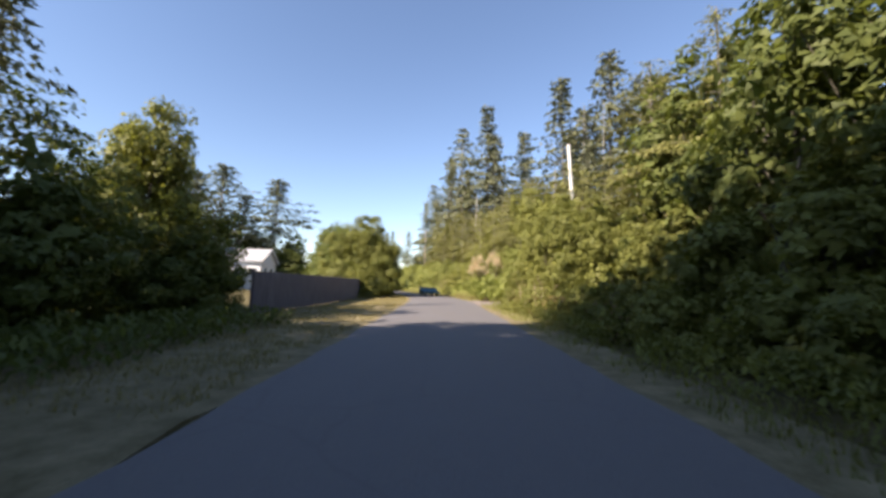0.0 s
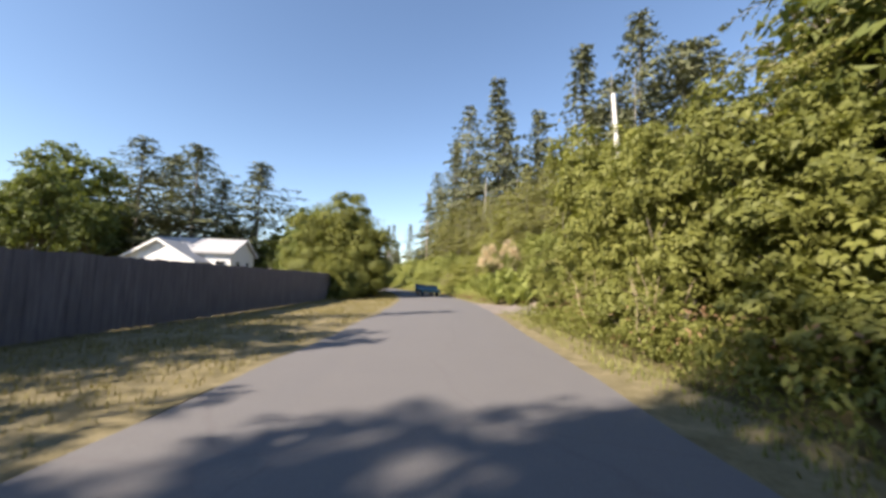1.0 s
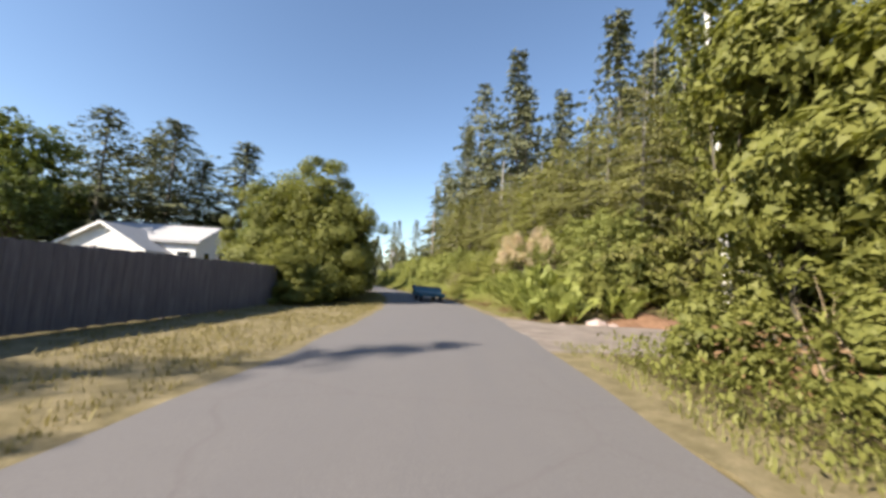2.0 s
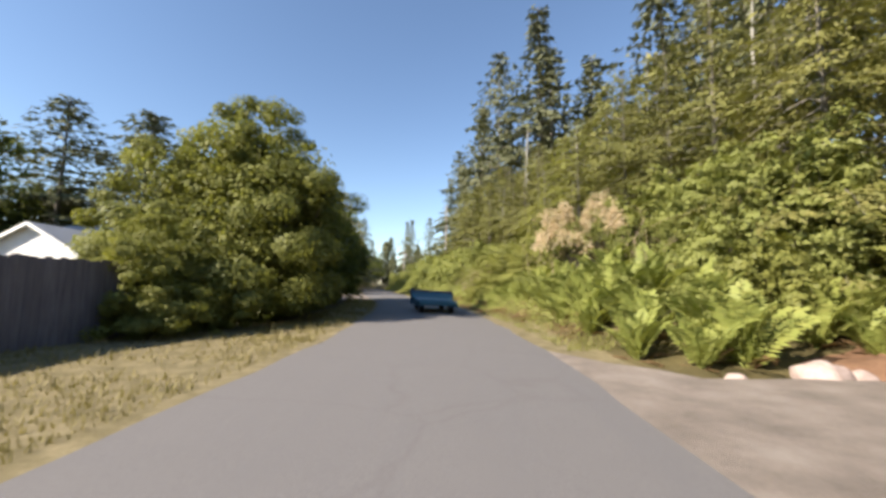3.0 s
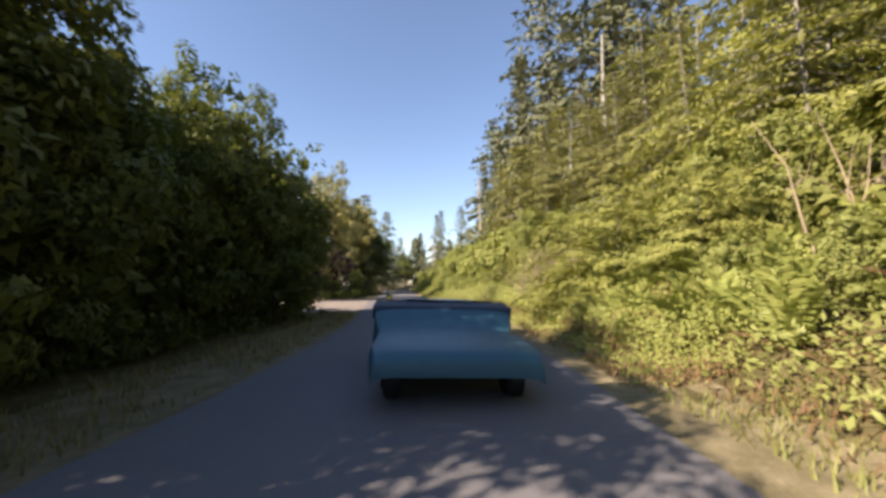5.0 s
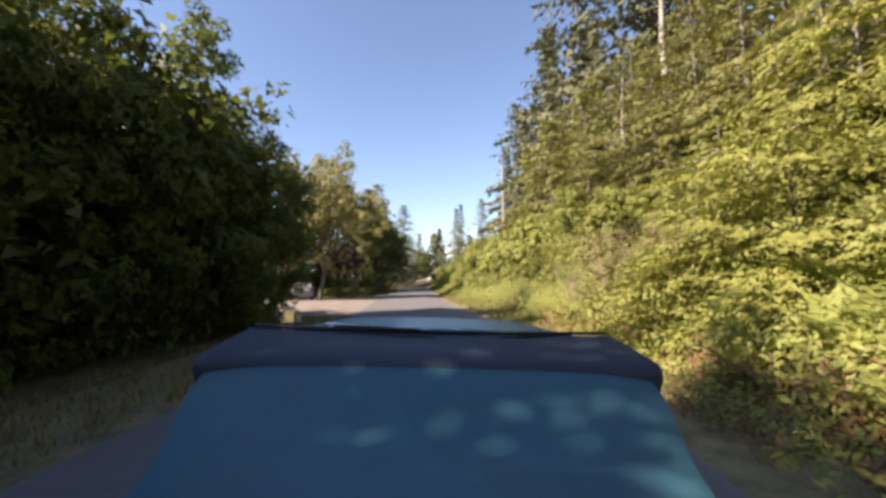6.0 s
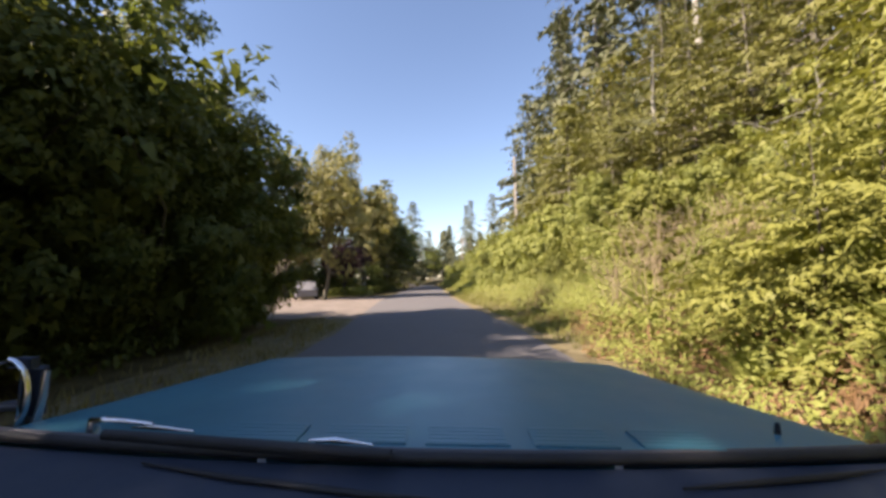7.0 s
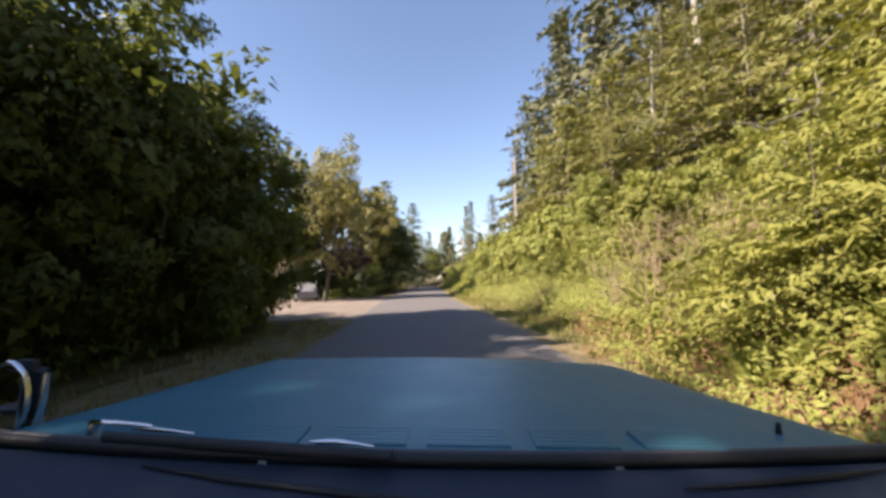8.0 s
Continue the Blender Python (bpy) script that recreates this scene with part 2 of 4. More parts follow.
def box(bm, x0, x1, y0, y1, z0, z1, bevel=0.0):
    made = bmesh.ops.create_cube(bm, size=1.0, matrix=Matrix.Translation(((x0 + x1) / 2, (y0 + y1) / 2, (z0 + z1) / 2)) @ Matrix.Diagonal((x1 - x0, y1 - y0, z1 - z0, 1)))
    if bevel:
        edges = list({e for v in made["verts"] for e in v.link_edges})
        bmesh.ops.bevel(bm, geom=edges, offset=bevel, segments=2, affect="EDGES")
    return bm


def thing(name, x, y, z, label, category, group="", kind=""):
    ob = new(name)
    ob.location = (x, y, z)
    return tagged(ob, label, category, group, kind)


# ---- the plan: road line and ground ----
ROAD_Y = np.array([-400, -60, 0, 15, 30, 38, 45, 50, 56, 61, 67, 72, 80, 105, 125, 160, 400.0])
ROAD_X = np.array([0, 0, 0.1, 0.15, 0.1, -0.3, -1.3, -2.1, -3.5, -5.0, -7.2, -9.0, -11.6, -18.9, -25.5, -39, -150.0])
FINE_Y = np.arange(-400, 400.1, 1.0)
FINE_X = np.interp(FINE_Y, ROAD_Y, ROAD_X)
for _ in range(3):
    FINE_X[2:-2] = (FINE_X[:-4] + FINE_X[1:-3] + FINE_X[2:-2] + FINE_X[3:-1] + FINE_X[4:]) / 5
HALF = 2.6


def road_x(y):
    return float(np.interp(y, FINE_Y, FINE_X))


def smooth(a, b, v):
    t = min(max((v - a) / (b - a), 0.0), 1.0)
    return t * t * (3 - 2 * t)


def height(x, y):
    """Ground height: flat by the road, a bank rising on the wooded side past the gravel drive."""
    d = x - road_x(y)
    h = -0.04
    h += 1.25 * smooth(3.4, 6.6, d) * smooth(36.0, 41, y) * (1 - 0.5 * smooth(140, 220, y))
    h += 0.5 * smooth(5.0, 9.0, d) * (1 - smooth(24, 29, y))
    if abs(d) > 3.2:
        k = min((abs(d) - 3.2) / 3, 1.0)
        h += k * 0.10 * noise.noise(Vector((x * 0.35, y * 0.35, 0.0)))
    return h


def build_ground():
    xs = [-3000, -1200, -500, -250, -150, -110] + list(np.arange(-90, -22, 6.0)) + list(np.arange(-22, 26, 0.8)) + list(np.arange(28, 90, 6.0)) + [110, 150, 250, 500, 1200, 3000]
    ys = [-3000, -1200, -500, -250, -120] + list(np.arange(-80, -12, 4.0)) + list(np.arange(-12, 130, 1.0)) + list(np.arange(134, 230, 8.0)) + [260, 320, 500, 1200, 3000]
    verts = [(x, y, height(x, y)) for y in ys for x in xs]
    w = len(xs)
    faces = [(j * w + i, j * w + i + 1, (j + 1) * w + i + 1, (j + 1) * w + i) for j in range(len(ys) - 1) for i in range(w - 1)]
    ob = new("ground", mesh_from("ground", verts, faces4=faces, material=M["ground"], smooth=True))
    tagged(ob, "dry forest floor of earth, moss and grass beside the road", "ground", kind="structure")


def strip(name, label, category, material, side0, side1, y0, y1, z, step=1.0, wobble=0.0, kind="structure", crown=0.0, cuts=4):
    """A slab that follows the road between two distances from its middle line."""
    ys = np.arange(y0, y1 + 0.01, step)
    verts, faces = [], []
    n = cuts + 1
    for y in ys:
        a = side0 + wobble * noise.noise(Vector((y * 0.6, side0, 3.0))) + 0.4 * wobble * noise.noise(Vector((y * 2.3, side0, 8.0)))
        b = side1 + wobble * noise.noise(Vector((y * 0.6, side1, 5.0))) + 0.4 * wobble * noise.noise(Vector((y * 2.3, side1, 9.0)))
        for i in range(n):
            f = i / cuts
            d = a + (b - a) * f
            zz = z + crown * (1 - (d / HALF) ** 2)
            if material is not M["asphalt"] and material is not M["gravel"]:
                zz = max(z, height(road_x(y) + d, y) + 0.035)
            verts.append((road_x(y) + d, y, zz))
        verts.append((road_x(y) + b, y, -0.3))
        verts.append((road_x(y) + a, y, -0.3))
    r = n + 2
    for j in range(len(ys) - 1):
        for i in range(r):
            k = (i + 1) % r
            faces.append((j * r + i, j * r + k, (j + 1) * r + k, (j + 1) * r + i))
    me = mesh_from(name, verts, faces4=faces, material=material)
    me.shade_flat()
    return tagged(new(name, me), label, category, kind=kind)


build_ground()
strip("road", "narrow worn grey asphalt country road without markings", "road", M["asphalt"], -HALF, HALF, -300, 300, 0.02, 1.0, 0.12, crown=0.04, cuts=8)
strip("verge_left", "strip of dry yellow grass and gravel along the road", "verge", M["verge"], -7.6, -HALF + 0.1, -40, 40, -0.0, 1.0, 0.3)
strip("verge_left", "strip of dry grass and dirt under the roadside trees", "verge", M["verge"], -4.6, -HALF + 0.1, 40, 64, -0.0, 1.0, 0.3)
strip("verge_right", "narrow strip of dry gravelly grass along the road", "verge", M["verge"], HALF - 0.1, 3.9, -40, 150, -0.0, 1.0, 0.25)

# ---- foliage kinds ----
RNG = np.random.default_rng(7)


def sphere_points(rng, n):
    return unit(rng.normal(size=(n, 3)))


def clump_leaves(rng, centre, radius, n, size, droop=0.25, flat=0.8, aspect=0.6, outward=None, tri=False):
    """One cluster of leaves round a twig end, turned towards the light outside the crown."""
    d = sphere_points(rng, n)
    r = radius * rng.uniform(0.3, 1.0, n) ** 0.6
    p = np.asarray(centre) + d * r[:, None] * np.array((1, 1, flat))
    face = np.zeros(3) if outward is None else np.asarray(outward)
    nn = unit(d * 0.5 + face * 0.65 + np.array((0, 0, 0.35)) + rng.normal(size=(n, 3)) * 0.35)
    u = unit(d * np.array((1, 1, 0.3)) + rng.normal(size=(n, 3)) * 0.5 - np.array((0, 0, droop)))
    ln = size * rng.uniform(0.6, 1.35, n)
    return (tri_leaves if tri else leaf_arrays)(p, nn, u, ln, ln * aspect)


def crown_shape(rng, n, centre, axes, lump=0.28, shell=0.5, seed=0.0):
    """Twig ends through an uneven, lumpy ellipsoid."""
    out = []
    for d in sphere_points(rng, n):
        v = Vector(d)
        k = 1 + lump * 1.7 * noise.noise(v * 1.9 + Vector((seed, seed * 0.7, 1.3))) + lump * 0.9 * noise.noise(v * 4.3 + Vector((seed, 4.0, seed)))
        k = min(k, 1.2)
        out.append(np.asarray(centre) + d * k * rng.uniform(shell, 1.0) * np.asarray(axes))
    return out


def lobed_shape(rng, n, centre, axes, lobes, lump, seed, spread=0.6):
    """Twig ends gathered in billowing lobes, with hollows between; also the middle of each end's lobe."""
    mids = crown_shape(rng, lobes, centre, [a * spread for a in axes], lump, 0.82, seed)
    ends, cores = [], []
    size = 0.95 * (1 - spread) * (12 / lobes) ** 0.22
    for i in range(n):
        m = mids[i % lobes]
        d = sphere_points(rng, 1)[0]
        k = 1 + 0.35 * noise.noise(Vector(d) * 2.2 + Vector((seed, i % lobes, 0.0)))
        ends.append(m + d * np.asarray(axes) * size * k * (0.8 + 0.4 * ((i % lobes) * 0.618 % 1.0)) * rng.uniform(0.55, 1.0))
        cores.append(m)
    return ends, cores


def limbs_to(rng, ends, foot, split, thick, wander=0.12):
    """A trunk from the foot to the split, and limbs on to the twig ends."""
    foot, split = np.asarray(foot, float), np.asarray(split, float)
    mid = (foot + split) / 2 + rng.normal(size=3) * np.array((1, 1, 0)) * wander * np.linalg.norm(split - foot) * 0.4
    tubes = [([foot - (0, 0, 0.3), foot + (0, 0, 0.05), mid, split], [thick * 1.5, thick * 1.15, thick * 0.85, thick * 0.65])]
    for e in ends:
        e = np.asarray(e, float)
        start = split if rng.random() < 0.6 else mid
        bend = (start + e) / 2 + rng.normal(size=3) * wander * np.linalg.norm(e - start)
        tubes.append(([start, bend, e], [thick * 0.45, thick * 0.25, thick * 0.07]))
    return tubes


PROTOS = []


def broadleaf(kind, seed, h, width, leaf, leaves, clumps, material, bark, low=0.25, label="", category="tree", aspect=0.6, lump=0.28, droop=0.25, shell=0.5, core=2.2, tri=False, fill=0.6, lobes=0):
    """A broad-leaved tree or shrub: a trunk with limbs, and a crown of leaf clusters."""
    rng = np.random.default_rng(seed)
    ob = thing(kind, 0, 0, -500, label, category)
    zc = h * (low + 1) / 2
    foot = max(low, 0.0)
    axes = (width / 2, width / 2, h * (1 - low) / 2)
    ends = crown_shape(rng, clumps, (0, 0, zc), axes, lump, shell, seed * 1.37)
    cores = [np.array((0, 0, zc))] * clumps
    if lobes:
        ends, cores = lobed_shape(rng, clumps, (0, 0, zc), axes, lobes, lump, seed * 1.37)
    r = 0.9 * (axes[0] * axes[1] * axes[2] / clumps) ** (1 / 3)
    spots = np.array(ends)
    near = (np.linalg.norm(spots[:, None] - spots[None], axis=2) < 2.1 * r).sum(axis=1)
    kept = [(e, c) for e, c, k in zip(ends, cores, near) if e[2] > 0.04 * h and k > 3]
    ends = [e for e, c in kept]
    tight = 0.75 if lobes else 1.0
    chunks = [clump_leaves(rng, e, tight * r * rng.uniform(0.65, 1.35), leaves, leaf, droop, 0.75, aspect, unit(unit(e - c) + 0.4 * unit(e - np.array((0, 0, zc)))), tri) for e, c in kept]
    # larger leaves deep inside close the crown
    inner = crown_shape(rng, max(clumps // 3, 8), (0, 0, zc), [a * fill for a in axes], 0.1, 0.2, seed)
    chunks += [clump_leaves(rng, e, r * 1.4, max(int(leaves * 0.8 / core), 6), leaf * core, droop, tri=tri) for e in inner if e[2] > 0.05 * h]
    pick = [ends[i] for i in rng.choice(len(ends), min(len(ends), 18), replace=False)]
    thick = 0.014 * h + 0.012
    piece("trunk", tubes_mesh("trunk", limbs_to(rng, pick, (0, 0, 0), (0, 0, h * max(foot, 0.22) + 0.1 * h), thick), bark, 5, True), ob)
    piece("crown", leaf_mesh("crown", chunks, material, 3 if tri else 4), ob)
    PROTOS.append(ob)
    return ob


def conifer(kind, seed, h, spread, material, bark, boughs=110, low=0.05, twig=0.28, spray=0.17, slim=0.34, droop=0.35, ragged=0.3, power=0.7, up=0.1, label="", whorl=4, hang=0.3, bare=0):
    """A conifer: a straight tapered trunk, and boughs in loose whorls that carry side twigs with hanging sprays."""
    rng = np.random.default_rng(seed)
    ob = thing(kind, 0, 0, -500, label, "tree")
    lean = rng.normal(size=2) * 0.01 * h
    top = np.array((lean[0], lean[1], h))
    tubes = [([np.array((0, 0, -0.6)), np.array((0, 0, 0.2)), top * 0.5, top], [0.014 * h, 0.011 * h, 0.007 * h, 0.002 * h])]
    chunks = []
    turn = rng.uniform(0, 6.28)
    zed = np.array((0, 0, 1.0))
    for i in range(boughs):
        f = low + (1 - low) * min((i // whorl + 0.5 * rng.random()) * whorl / boughs, 1.0) ** 0.94
        gap = 0.85 + 0.75 * noise.noise(Vector((seed * 3.1, f * 8.0, 0.5)))
        length = spread * (max(1 - f, 0.0) ** power * max(1 + ragged * rng.normal(), 0.3) * gap + 0.06)
        length = max(length * (0.65 + 0.35 * smooth(low, low + 0.2, f)), 0.03 * h)
        az = turn + i * 2.39996 + rng.normal() * 0.3
        out = np.array((math.cos(az), math.sin(az), 0.0))
        side = np.array((-out[1], out[0], 0.0))
        rise = up + 0.4 * smooth(0.5, 1.0, f) + 0.08 * rng.normal()
        base = top * f
        if h > 5:
            tubes.append(([base + out * length * k + zed * (rise * length * k - droop * length * k * k) for k in (0, 0.35, 0.7, 0.95)], [0.003 * h * (1 - f) + 0.01, 0.002 * h * (1 - f) + 0.008, 0.009, 0.005]))
        m = max(int(length / twig), 3)
        k = np.repeat(np.linspace(0.16, 0.98, m), 2) + rng.normal(size=2 * m) * 0.03
        hand = np.tile((1.0, -1.0), m)
        root = base + out * (length * k)[:, None] + zed * (rise * length * k - droop * length * k * k)[:, None]
        reach = (0.42 * length * (1.05 - k) + 0.6 * spray) * rng.uniform(0.6, 1.2, 2 * m)
        way = unit(out * (0.5 + 0.4 * k)[:, None] + side * (hand * 0.8)[:, None] - zed * (0.1 + droop * 0.5 * k)[:, None] + rng.normal(size=(2 * m, 3)) * 0.13)
        q = max(int(0.26 * length / (0.5 * spray)), 2)
        along_twig = np.linspace(0.08, 1.0, q)
        p = (root[:, None] + way[:, None] * (reach[:, None] * along_twig[None])[:, :, None]).reshape(-1, 3)
        n = len(p)
        w = np.repeat(way, q, axis=0)
        across = np.cross(np.broadcast_to(zed, w.shape), w) * (np.where(np.arange(n) % 2 == 0, 1.0, -1.0) * 0.65)[:, None]
        p[:, 2] -= rng.uniform(0, 1, n) * spray * hang
        u = unit(w + across + rng.normal(size=(n, 3)) * 0.22 - zed * hang)
        nn = unit(zed * 0.7 + out * 0.45 + rng.normal(size=(n, 3)) * 0.33)
        ln = spray * rng.uniform(0.65, 1.4, n)
        chunks.append(tri_leaves(p, nn, u, ln, ln * slim))
    for _ in range(bare):
        f = rng.uniform(0.3 * low, low + 0.08)
        az = rng.uniform(0, 6.28)
        out = np.array((math.cos(az), math.sin(az), rng.uniform(-0.25, 0.15)))
        length = spread * rng.uniform(0.15, 0.5)
        tubes.append(([top * f, top * f + out * length * 0.6, top * f + out * length - zed * 0.1 * length], [0.0022 * h, 0.0014 * h, 0.0005 * h]))
    piece("trunk", tubes_mesh("trunk", tubes, bark, 4 if bare else 3, True), ob)
    piece("crown", leaf_mesh("crown", chunks, material, 3), ob)
    PROTOS.append(ob)
    return ob


def place(ob, x, y, scale=1.0, turn=None, dz=-0.05, label="", group="", wide=1.0):
    """A copy of a plant on the ground."""
    turn = RNG.uniform(0, 360) if turn is None else turn
    c = copy_thing(ob, pose(x, y, height(x, y) + dz, 0, 0, turn))
    c.scale = (wide * scale * RNG.uniform(0.94, 1.08), wide * scale * RNG.uniform(0.94, 1.08), scale)
    return tagged(c, label, "", group)


def any_of(kinds):
    return kinds[int(RNG.integers(len(kinds)))]


SPRUCE = [conifer("conifer", 11 + i, 30.0, 7.6, M["needle"], M["bark_grey"], 150, 0.05, 0.8, 0.8, 0.46, 0.16, 0.34, 0.62 + 0.1 * i, 0.0, "tall grey-green spruce with ragged spreading boughs", 5, 0.2) for i in range(3)]
BARE_SPRUCE = [conifer("conifer", 17 + i, 30.0, 5.6, M["needle"], M["bark_pale"], 80, 0.6, 0.7, 0.75, 0.5, 0.2, 0.34, 0.5, 0.05, "tall spruce with a bare pale trunk below its crown", 4, 0.25, 46) for i in range(2)]
HEMLOCK = [conifer("hemlock", 31 + i, 13.0, 4.2, M["hemlock"], M["bark_grey"], 120, 0.03, 0.26, 0.19, 0.42, 0.42, 0.3, 0.6, 0.14, "olive-green hemlock with layered feathery boughs", 4, 0.4) for i in range(3)]
CEDAR = [conifer("cedar", 35 + i, 13.0, 4.2, M["cedar"], M["bark_grey"], 110, 0.03, 0.28, 0.2, 0.42, 0.55, 0.3, 0.6, 0.12, "golden-green cedar with feathery drooping boughs", 3, 0.75) for i in range(2)]
FAR_HEMLOCK = [conifer("hemlock", 41 + i, 13.0, 4.2, M["hemlock"], M["bark_grey"], 96, 0.03, 0.42, 0.4, 0.45, 0.42, 0.32, 0.6, 0.12, "olive-green hemlock with layered feathery boughs", 4, 0.45) for i in range(2)]
YOUNG_CEDAR = [conifer("young_cedar", 45 + i, 2.6, 1.7, M["cedar"], M["bark"], 60, 0.02, 0.11, 0.1, 0.36, 0.45, 0.25, 0.5, 0.35, "low young cedar with soft yellow-green feathery boughs", 3, 0.4) for i in range(2)]
TREE = [broadleaf("tree", 51 + i, 9.2, 6.4, 0.25, 34, 180, M["leaf_tree"], M["bark"], 0.1, "green broad-leaved tree with an uneven dense crown", lump=0.34, core=1.4, fill=0.7, lobes=14, tri=True) for i in range(3)]
SUNNY = [broadleaf("alder_tree", 61 + i, 9.2, 6.8, 0.215, 56, 240, M["leaf_shrub"], M["bark"], 0.0, "sunlit yellow-green alder with a ragged dense crown", "tree", lump=0.36, core=1.5, lobes=16, tri=True) for i in range(2)]
SHRUB = [broadleaf("shrub", 71 + i, 2.8, 2.9, 0.128, 48, 95, M["leaf_shrub"], M["bark"], -0.2, "leafy green shrub of the roadside thicket", "shrub", lump=0.34, shell=0.68, core=1.4, aspect=0.75, lobes=9, tri=True) for i in range(3)]
GOLD = [broadleaf("shrub", 91 + i, 2.8, 2.9, 0.092, 74, 100, M["leaf_gold"], M["bark"], 0.0, "yellow-green leafy shrub in full sun", "shrub", lump=0.4, aspect=0.6, shell=0.6, core=1.6, lobes=9, tri=True) for i in range(3)]
FAR_GOLD = [broadleaf("shrub", 95 + i, 2.8, 2.9, 0.24, 26, 60, M["leaf_gold"], M["bark"], 0.0, "yellow-green leafy shrub in full sun", "shrub", lump=0.36, tri=True) for i in range(2)]
MID = [broadleaf("alder", 81 + i, 5.6, 3.9, 0.122, 68, 180, M["leaf_gold"], M["bark"], 0.02, "slender yellow-green alder sapling in full sun", "tree", lump=0.38, aspect=0.5, shell=0.66, core=1.5, lobes=13, tri=True) for i in range(2)]
FAR_MID = [broadleaf("alder", 85, 5.6, 3.9, 0.3, 34, 80, M["leaf_gold"], M["bark"], 0.02, "slender yellow-green alder sapling in full sun", "tree", lump=0.38, tri=True)]
AIRY = broadleaf("birch", 151, 8.4, 6.4, 0.17, 60, 230, M["leaf_pale"], M["bark"], 0.2, "airy pale-green birch with drooping twigs", "tree", lump=0.45, droop=1.0, shell=0.35, core=1.2, tri=True)
SHADE_TREE = broadleaf("tree", 145, 5.6, 4.6, 0.2, 44, 110, M["leaf_tree"], M["bark"], 0.32, "dark spreading tree beside the sandy yard", "tree", lobes=12, tri=True)
PALE_TREE = broadleaf("alder_tree", 68, 9.2, 6.4, 0.24, 44, 220, M["leaf_pale"], M["bark_pale"], 0.04, "pale olive-green tree with a tapering crown", "tree", lump=0.3, core=1.4, lobes=18, tri=True)
LOW_TREE = [broadleaf("roadside_tree", 131 + i, 8.4, 6.8, 0.24, 48, 225, M["leaf_tree"], M["bark"], -0.25, "dark leafy tree with foliage down to the ground", "tree", lump=0.26, shell=0.55, core=2.6, tri=True) for i in range(2)]
BUSH = broadleaf("bush", 111, 7.6, 7.6, 0.1, 300, 420, M["leaf_bush"], M["bark"], -0.4, "big rounded yellow-green bush beside the road", "bush", lump=0.24, shell=0.6, core=1.3, fill=0.72, droop=0.6, lobes=26, tri=True)
NEAR_TREE = [broadleaf("roadside_tree", 135 + i, 8.4, 6.8, 0.14, 108, 300, M["leaf_tree"], M["bark"], -0.25, "dark leafy tree with foliage down to the ground", "tree", lump=0.26, shell=0.55, core=1.9, lobes=20, tri=True, fill=0.75) for i in range(2)]
PLUM = broadleaf("plum_tree", 141, 5.6, 4.6, 0.22, 40, 90, M["leaf_plum"], M["bark"], 0.3, "dark purple-leaved plum tree by the drive", "tree", tri=True)

# ---- wooded side of the road ----


def along(y0, y1, step, d0, d1, kinds, h0, h1, keep=1.0, group=""):
    y = y0
    while y < y1:
        x = road_x(y) + HALF + RNG.uniform(d0, d1)
        if RNG.random() < keep:
            ob, base = any_of(kinds)
            if y > 72:
                for near, far in ((SHRUB + GOLD, FAR_GOLD), (MID, FAR_MID), (HEMLOCK + CEDAR, FAR_HEMLOCK)):
                    if ob in near:
                        ob = any_of(far)
            place(ob, x, y, RNG.uniform(h0, h1) / base, group=group)
        y += step * RNG.uniform(0.8, 1.25)


S3 = [(o, 3.0) for o in SHRUB]
G3 = [(o, 3.0) for o in GOLD]
T10 = [(o, 10.0) for o in TREE]
Y10 = [(o, 10.0) for o in SUNNY]
H13 = [(o, 13.0) for o in HEMLOCK]
Y13 = [(o, 13.0) for o in CEDAR]
F13 = [(o, 13.0) for o in FAR_HEMLOCK]
M6 = [(o, 6.0) for o in MID]
C30 = [(o, 30.0) for o in SPRUCE]
THICKET = "thicket along the wooded side"

along(-12, 28.0, 1.9, 2.3, 2.9, S3, 1.7, 2.5, group=THICKET)
along(-12, 28, 2.4, 3.9, 4.9, S3, 3.0, 4.0, group=THICKET)
along(-12, 24, 2.8, 5.8, 7.0, M6 + Y10, 4.8, 6.0, group=THICKET)
along(-12, 14, 3.6, 6.5, 8.5, T10, 9.0, 12.0, group=THICKET)
for x, y, h in ((7.4, 25.6, 8.6), (8.2, 27.6, 9.4), (9.8, 26.8, 9.0), (9.4, 22.6, 6.8)):
    place(any_of(SUNNY), x, y, h / 10.0, group=THICKET)
for x, y, k in ((6.4, 21.8, 0.74), (6.2, 19.4, 0.68), (6.7, 24.2, 0.78), (6.2, 16.8, 0.64)):
    place(any_of(SUNNY), x, y, k, group=THICKET, wide=0.85)
place(SUNNY[1], 6.8, 26.9, 1.04, 120, group=THICKET, wide=0.75)
along(12, 30, 4.2, 10, 13, T10 + F13, 8.0, 9.5, group=THICKET)
along(-10, 30, 5.0, 15, 20, F13, 11, 13, group=THICKET)
place(HEMLOCK[1], 12.0, 21.4, 1.12, 30, group=THICKET)
place(HEMLOCK[0], 13.8, 18.4, 1.2, 80, group=THICKET)
place(TREE[0], 11.6, 10.4, 1.25, 20, group=THICKET)
for x, y, h in ((14, 20.5, 16.5), (17, 24, 16)):
    place(TREE[1], x, y, h / 10.0, group=THICKET)
